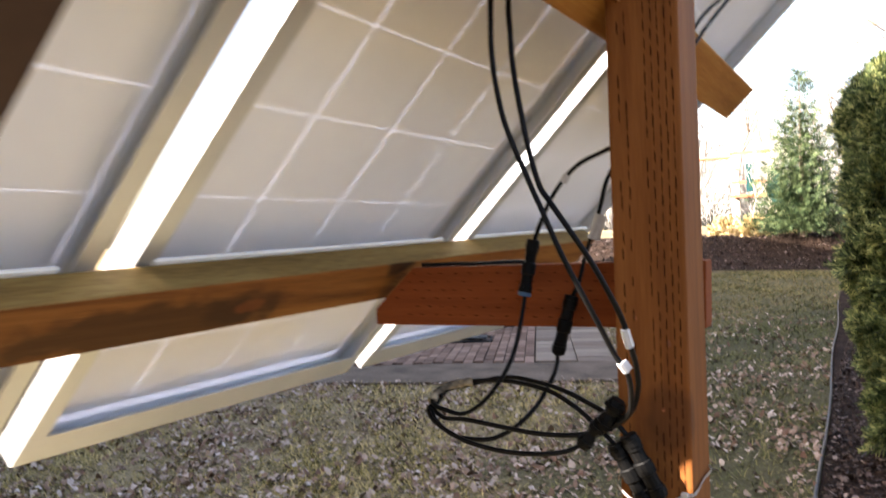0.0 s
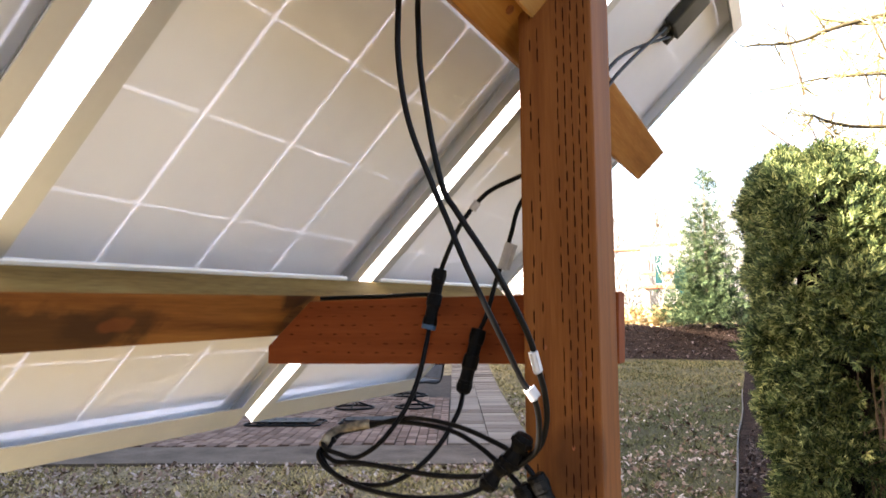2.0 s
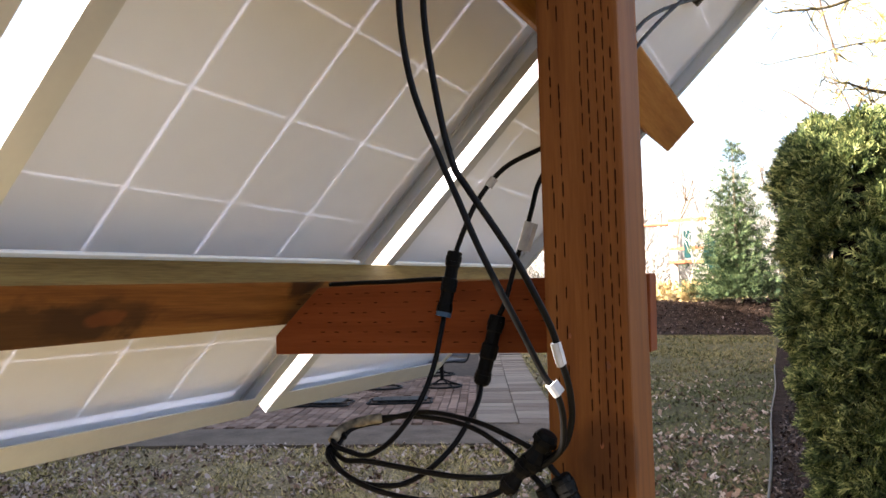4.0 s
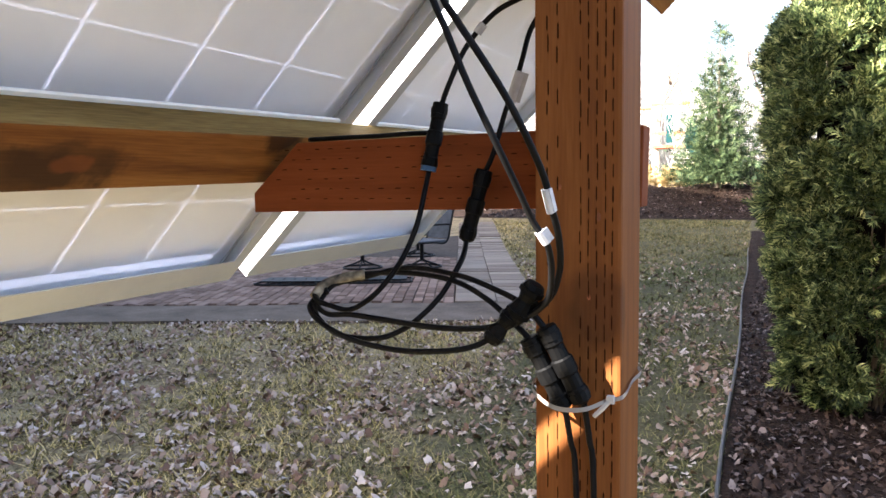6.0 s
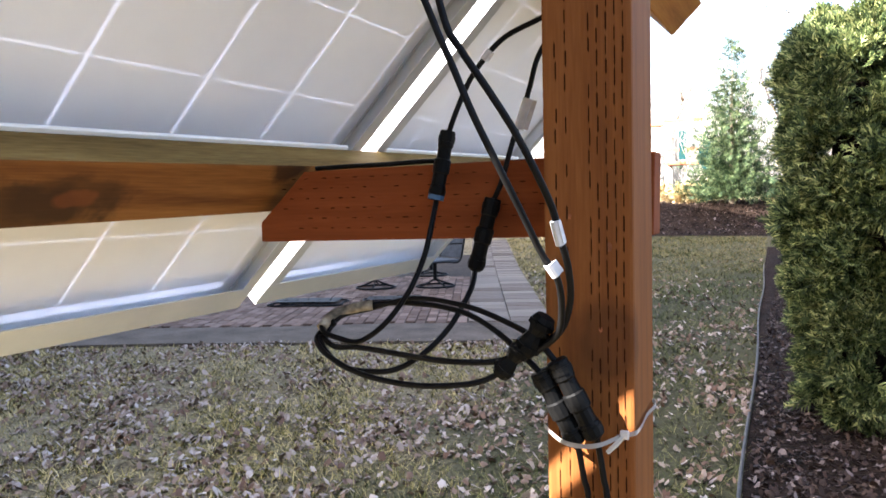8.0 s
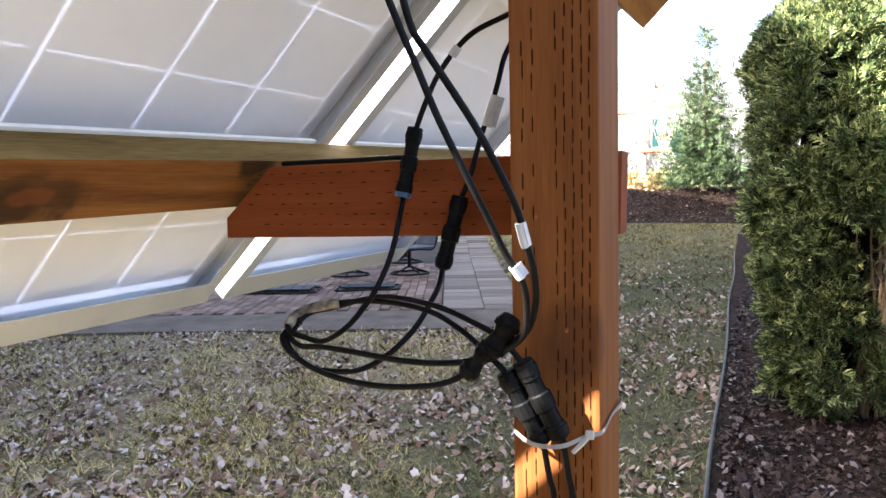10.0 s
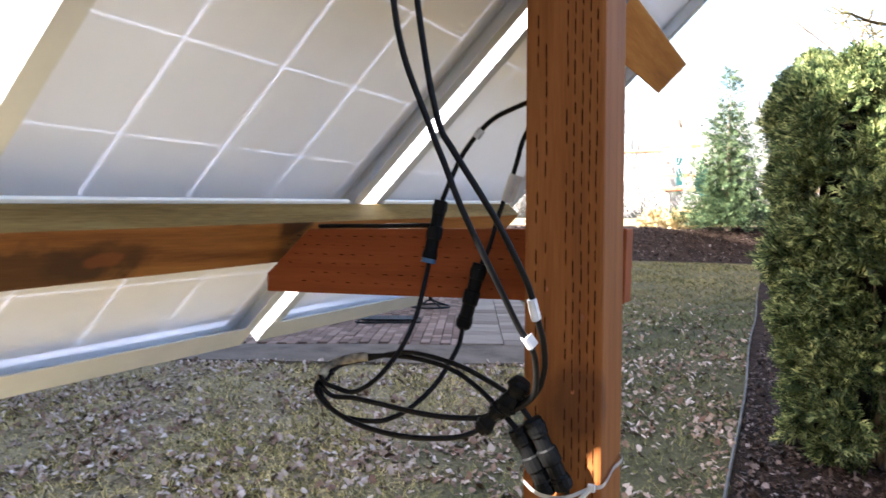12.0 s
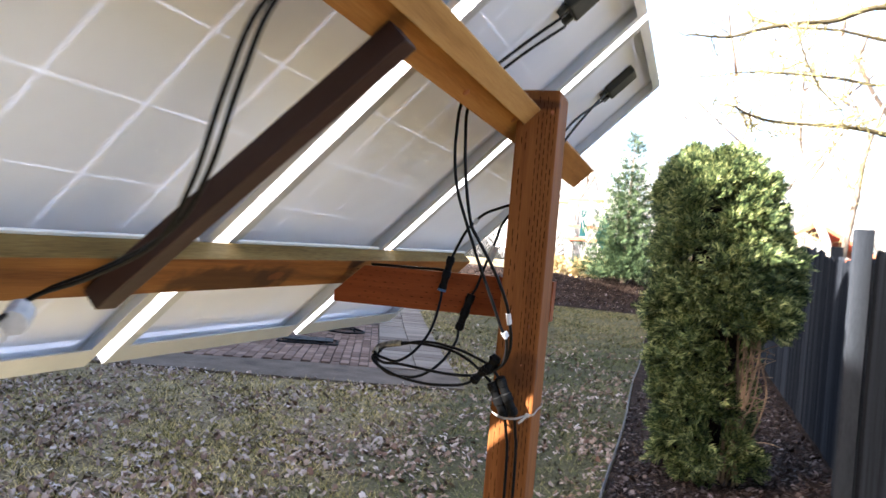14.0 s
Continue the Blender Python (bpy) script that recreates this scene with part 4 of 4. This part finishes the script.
play = root("play_set", pose(-3.35, 24.6, land(-3.35, 24.6)), "garden play set with red timber posts and a teal slide", "play set")
for px in (-0.5, 0.5):
    for py in (-0.4, 0.4):
        part("leg", boxed(px - 0.05, px + 0.05, py - 0.05, py + 0.05, 0, 2.5, 0.006), M_BIRCH, play)
part("deck", boxed(-0.58, 0.58, -0.48, 0.48, 1.15, 1.24, 0.006), M_RED, play)
for z in (1.55, 2.42):
    part("rail", boxed(-0.58, 0.58, -0.46, -0.42, z, z + 0.10, 0.006), M_RED, play)
part("slide", prism([(0.42, 1.22), (0.50, 2.05), (0.68, 2.10), (1.05, 0.65), (0.90, 0.50)], 0.45, "y", -0.55, 0.02), M_TEAL, play, "teal plastic slide")
part("panel", boxed(-0.12, 0.10, -0.50, -0.465, 1.30, 2.15, 0.006), M_TEAL, play, "teal plastic panel")
swing = bmesh.new()
tube(swing, [Vector((-0.55, 0, 2.4)), Vector((-2.2, 0, 2.4))], 0.05, 8)
part("swing_beam", swing, M_RED, play)
for dy in (-0.6, 0.6):
    swing = bmesh.new()
    tube(swing, [Vector((-2.2, 0, 2.42)), Vector((-2.35, dy, 0.0))], 0.045, 7)
    part("swing_leg", swing, M_BIRCH, play)


# ---- patio furniture ----
def patio_chair(x, y, turn):
    c = root("patio_chair", pose(x, y, land(x, y) + 0.028, 0, 0, turn), "black iron swivel patio chair with a grey sling seat", "chair", "patio chairs")
    def bar(name, pts, r, closed=False):
        bm = bmesh.new()
        tube(bm, spline(pts, 5, closed), r, 6, closed)
        return part(name, bm, M_IRON, c, smooth=True)
    bar("base_ring", [(0.27 * math.cos(a * math.pi / 4), 0.27 * math.sin(a * math.pi / 4), 0.014) for a in range(8)], 0.013, True)
    bar("base_spoke", [(-0.27, 0, 0.014), (-0.1, 0, 0.07), (0, 0, 0.11), (0.1, 0, 0.07), (0.27, 0, 0.014)], 0.012)
    bar("base_spoke", [(0, -0.27, 0.014), (0, -0.1, 0.07), (0, 0, 0.11), (0, 0.1, 0.07), (0, 0.27, 0.014)], 0.012)
    bar("column", [(0, 0, 0.09), (0, 0, 0.34)], 0.028)
    for s in (-1, 1):
        bar("side_frame", [(s * 0.26, 0.28, 0.36), (s * 0.26, 0.0, 0.36), (s * 0.26, -0.24, 0.36), (s * 0.25, -0.33, 0.62), (s * 0.24, -0.42, 0.95)], 0.014)
        bar("arm", [(s * 0.27, 0.26, 0.36), (s * 0.29, 0.28, 0.55), (s * 0.29, 0.05, 0.60), (s * 0.26, -0.32, 0.60)], 0.013)
    part("seat", boxed(-0.25, 0.25, -0.26, 0.27, 0.355, 0.385, 0.01), M_CUSH, c)
    part("backrest", boxed(-0.24, 0.24, -0.015, 0.015, 0.0, 0.58, 0.01, Matrix.Translation((0, -0.28, 0.40)) @ pose(0, 0, 0, 14, 0, 0)), M_CUSH, c)
    return c


patio_chair(-4.72, 9.75, 150)
patio_chair(-5.45, 9.35, 200)
patio_chair(-5.5, 11.2, 170)


def lying_frame(x, y, turn, w, d):
    c = root("folded_frame", pose(x, y, land(x, y) + 0.04, 0, 0, turn), "thin black iron furniture frame lying on the bricks", "furniture frame", "iron frames on the patio")
    bm = bmesh.new()
    tube(bm, spline([(-w, -d, 0), (0, -d, 0), (w, -d, 0), (w, 0, 0), (w, d, 0), (0, d, 0), (-w, d, 0), (-w, 0, 0)], 3, True), 0.012, 6, True)
    part("rim", bm, M_IRON, c, smooth=True)
    for s in (-0.7, -0.35, 0.0, 0.35, 0.7):
        bm = bmesh.new()
        tube(bm, [Vector((s * w, -d, 0.0)), Vector((s * w * 0.9, 0, 0.035)), Vector((s * w, d, 0.0))], 0.011, 6)
        part("crossbar", bm, M_IRON, c)
    part("sling", boxed(-w * 0.9, w * 0.9, -d * 0.8, d * 0.8, 0.02, 0.035, 0.004), M_IRON, c, "black folded sling")


lying_frame(-5.45, 7.75, 20, 0.42, 0.24)
lying_frame(-4.55, 8.25, 25, 0.36, 0.22)

# ---- unseen house shape, added to shade the lawn ----
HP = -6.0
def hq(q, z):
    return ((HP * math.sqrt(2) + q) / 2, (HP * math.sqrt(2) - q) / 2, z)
house = root("house", Matrix.Identity(4), "unseen house-shaped block added to shade the lawn, fence and panels", "house")
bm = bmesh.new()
# stepped outline set so sun reaches the shrub's top but not the fence
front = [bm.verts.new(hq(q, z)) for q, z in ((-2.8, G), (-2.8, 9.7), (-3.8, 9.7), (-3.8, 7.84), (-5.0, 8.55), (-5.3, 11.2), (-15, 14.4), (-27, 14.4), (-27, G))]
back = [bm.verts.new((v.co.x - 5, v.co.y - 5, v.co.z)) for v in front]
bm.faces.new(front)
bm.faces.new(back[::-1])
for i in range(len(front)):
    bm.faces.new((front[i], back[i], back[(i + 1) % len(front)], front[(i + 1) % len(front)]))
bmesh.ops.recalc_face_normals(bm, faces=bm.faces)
part("wall", bm, M_BLOCKER, house)
# second unseen block, added to keep sun off the ground by the near panel
shade_wing = bmesh.new()
front = [shade_wing.verts.new(hq(q, z)) for q, z in ((0.25, G), (0.25, 7.2), (8, 10.5), (22, 10.5), (22, G))]
back = [shade_wing.verts.new((v.co.x - 5, v.co.y - 5, v.co.z)) for v in front]
shade_wing.faces.new(front)
shade_wing.faces.new(back[::-1])
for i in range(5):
    shade_wing.faces.new((front[i], back[i], back[(i + 1) % 5], front[(i + 1) % 5]))
bmesh.ops.recalc_face_normals(shade_wing, faces=shade_wing.faces)
part("wall", shade_wing, M_BLOCKER, house)

# ---- grass and leaves ----
rng = np.random.default_rng(8)


def on_lawn(x, y):
    u = (x + 2.2) * math.cos(radians(23)) + (y - 6.5) * math.sin(radians(23))
    w = -(x + 2.2) * math.sin(radians(23)) + (y - 6.5) * math.cos(radians(23))
    edge = -0.24 - 0.035 * np.maximum(0, y - 3.0)
    return (x < edge - 0.02) & ~((u < 0.30) & (w > -0.07 + 0.05 * np.sin(u * 9) * np.sin(u * 3.7 + 1)))


def scatter(n, x0, x1, y0, y1, power=1.0):
    x = rng.uniform(x0, x1, n)
    y = y0 + (y1 - y0) * rng.random(n) ** power
    return x, y


def heights(x, y):
    t = np.clip((y - 11) / 9, 0, 1)
    b = np.clip((y - 18.6) / 4, 0, 1)
    return G + 0.27 * t * t * (3 - 2 * t) + 0.72 * b * b * (3 - 2 * b)


x, y = scatter(460000, -8.0, 0.0, 1.8, 18.5, 1.9)
ok = on_lawn(x, y)
# thin and thick patches
patch = np.sin(x * 2.1 + 1.3 * np.sin(y * 1.7)) + np.sin(y * 2.6 + 1.1 * np.sin(x * 2.9)) + 0.6 * np.sin(x * 7 + y * 5)
tuft = np.sin(x * 19 + 2.2 * np.sin(y * 11)) * np.sin(y * 17 + 2.0 * np.sin(x * 13)) + 0.7 * np.sin(x * 41 + 1.5 * np.sin(y * 29)) * np.sin(y * 37)
ok &= rng.random(len(x)) < np.clip(0.55 + 0.22 * patch + 0.45 * tuft, 0.10, 1.0)
tuft = tuft[ok]
x, y = x[ok], y[ok]
z = heights(x, y) - 0.004
n = len(x)
a = rng.uniform(0, 2 * math.pi, n)
ln = rng.uniform(0.03, 0.08, n) * (1 + 0.25 * np.clip(tuft, -1, 1))
tip = rng.uniform(0.6, 1.3, n)
wd = rng.uniform(0.002, 0.0045, n) * (1 + 0.10 * np.maximum(0, y - 3))
b0 = np.stack([x - wd * np.sin(a), y + wd * np.cos(a), z], 1)
b1 = np.stack([x + wd * np.sin(a), y - wd * np.cos(a), z], 1)
b2 = np.stack([x + ln * tip * np.cos(a), y + ln * tip * np.sin(a), z + ln * (1.2 - tip * 0.82)], 1)
vv = np.stack([b0, b1, b2], 1).reshape(-1, 3)
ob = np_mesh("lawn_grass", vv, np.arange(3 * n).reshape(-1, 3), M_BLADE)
tagged(ob, "short tan and green winter grass blades on the lawn", "grass", kind="stuff")


def leaves(name, x, y, size, lift, label, material):
    n = len(x)
    t = np.array([(0, -0.55, 0.06), (0.26, -0.30, 0.16), (0.40, 0.05, 0.02), (0.24, 0.34, 0.20), (0.02, 0.60, 0.02), (-0.28, 0.30, 0.12), (-0.36, -0.02, 0.0), (-0.22, -0.36, 0.18), (0.02, 0.02, 0.24)])
    fc = np.array([(i, (i + 1) % 8, 8) for i in range(8)])
    a = rng.uniform(0, 2 * math.pi, n)
    tx, ty = rng.normal(0, 0.5, n), rng.normal(0, 0.5, n)
    s = size * rng.uniform(0.55, 1.3, n)
    lx = t[None, :, 0] * rng.uniform(0.6, 1.35, (n, 1)) + rng.normal(0, 0.07, (n, 9))
    ly = t[None, :, 1] + rng.normal(0, 0.07, (n, 9))
    lz = t[None, :, 2] * rng.uniform(-1.6, 2.4, (n, 1)) + rng.normal(0, 0.05, (n, 9))
    px = lx * np.cos(a)[:, None] - ly * np.sin(a)[:, None]
    py = lx * np.sin(a)[:, None] + ly * np.cos(a)[:, None]
    pz = lz + px * tx[:, None] + py * ty[:, None]
    z = heights(x, y) + lift + s * 0.22
    v = np.stack([x[:, None] + s[:, None] * px, y[:, None] + s[:, None] * py, z[:, None] + s[:, None] * pz], 2).reshape(-1, 3)
    f = (fc[None] + (np.arange(n) * 9)[:, None, None]).reshape(-1, 3)
    ob = np_mesh(name, v, f, material)
    return tagged(ob, label, "leaves", kind="stuff")


x, y = scatter(82000, -8.0, 0.0, 1.8, 15.0, 1.7)
ok = on_lawn(x, y)
near = np.clip(1.1 - 0.115 * np.maximum(0, y - 3.2 + 0.25 * x), 0.03, 1)
drift = np.sin(x * 3.1 + y + np.sin(y * 4.0)) * np.sin(y * 2.3 - x + np.sin(x * 5.0)) + 0.8 * np.sin(x * 11 + 2 * np.sin(y * 7)) * np.sin(y * 9 + 2 * np.sin(x * 8))
ok &= rng.random(len(x)) < near * np.clip(0.36 + 0.45 * drift, 0.05, 0.9)
leaves("lawn_leaves", x[ok], y[ok], 0.035, 0.009, "curled pale grey and brown dead leaves on the lawn", M_LEAF)
x, y = scatter(13000, -0.35, 1.15, 2.2, 12.0, 1.5)
ok = x > (-0.22 - 0.035 * np.maximum(0, y - 3.0))
leaves("bed_leaves", x[ok], y[ok], 0.030, 0.012, "brown and grey dead leaves on the mulch bed", M_LITTER)

x, y = scatter(5000, -8.0, 3.0, 18.8, 23.5, 1.0)
leaves("bank_leaves", x, y, 0.055, 0.02, "scattered brown dead leaves on the mulch bank", M_LITTER)

# ---- patio bricks ----
random.seed(6)
bw, bl = 0.104, 0.208
bm = boxed(0.004, bw - 0.004, 0.004, bl - 0.004, -0.03, 0.018)
es = [e for e in bm.edges if all(q.co.z > 0 for q in e.verts)]
bmesh.ops.bevel(bm, geom=es, offset=0.004, segments=1, affect="EDGES")
brick_shape = bpy.data.meshes.new("brick")
bm.to_mesh(brick_shape)
bm.free()
brick_shape.materials.append(M_BRICK)
rest = bmesh.new()
for i in range(68):
    for j in range(22):
        w0 = 0.81 + bl * (j + (0.5 if i % 2 else 0.0))
        p = PATIO @ Vector((-0.57 - bw * (i + 1), w0, 0))
        m = Matrix.Translation((p.x, p.y, land(p.x, p.y) + 0.008 + random.uniform(-0.003, 0.003))) @ pose(0, 0, 0, random.uniform(-0.6, 0.6), random.uniform(-0.6, 0.6), 23)
        if i < 30 and j < 10:
            ob = new("brick", brick_shape)
            ob.parent = brick_bed
            ob.matrix_world = m
        else:
            box(rest, 0.004, bw - 0.004, 0.004, bl - 0.004, -0.03, 0.018, 0.0, m)
far_bricks = mesh_ob("far_bricks", rest, M_BRICK2, brick_bed)
far_bricks["kind"] = "stuff"

# ---- path slabs ----
bm = boxed(0.004, 0.416, 0.004, 0.276, -0.03, 0.018)
es = [e for e in bm.edges if all(q.co.z > 0 for q in e.verts)]
bmesh.ops.bevel(bm, geom=es, offset=0.005, segments=1, affect="EDGES")
slab_shape = bpy.data.meshes.new("slab")
bm.to_mesh(slab_shape)
bm.free()
slab_shape.materials.append(M_SLAB)
for j in range(39):
    for i in range(2):
        p = PATIO @ Vector((-0.56 + 0.42 * i, 0.80 + 0.28 * j + (0.0 if i else 0.09), 0))
        ob = new("slab", slab_shape)
        ob.parent = path_bed
        ob.matrix_world = Matrix.Translation((p.x, p.y, land(p.x, p.y) + 0.010 + random.uniform(-0.003, 0.003))) @ pose(0, 0, 0, random.uniform(-0.4, 0.4), random.uniform(-0.4, 0.4), 23)
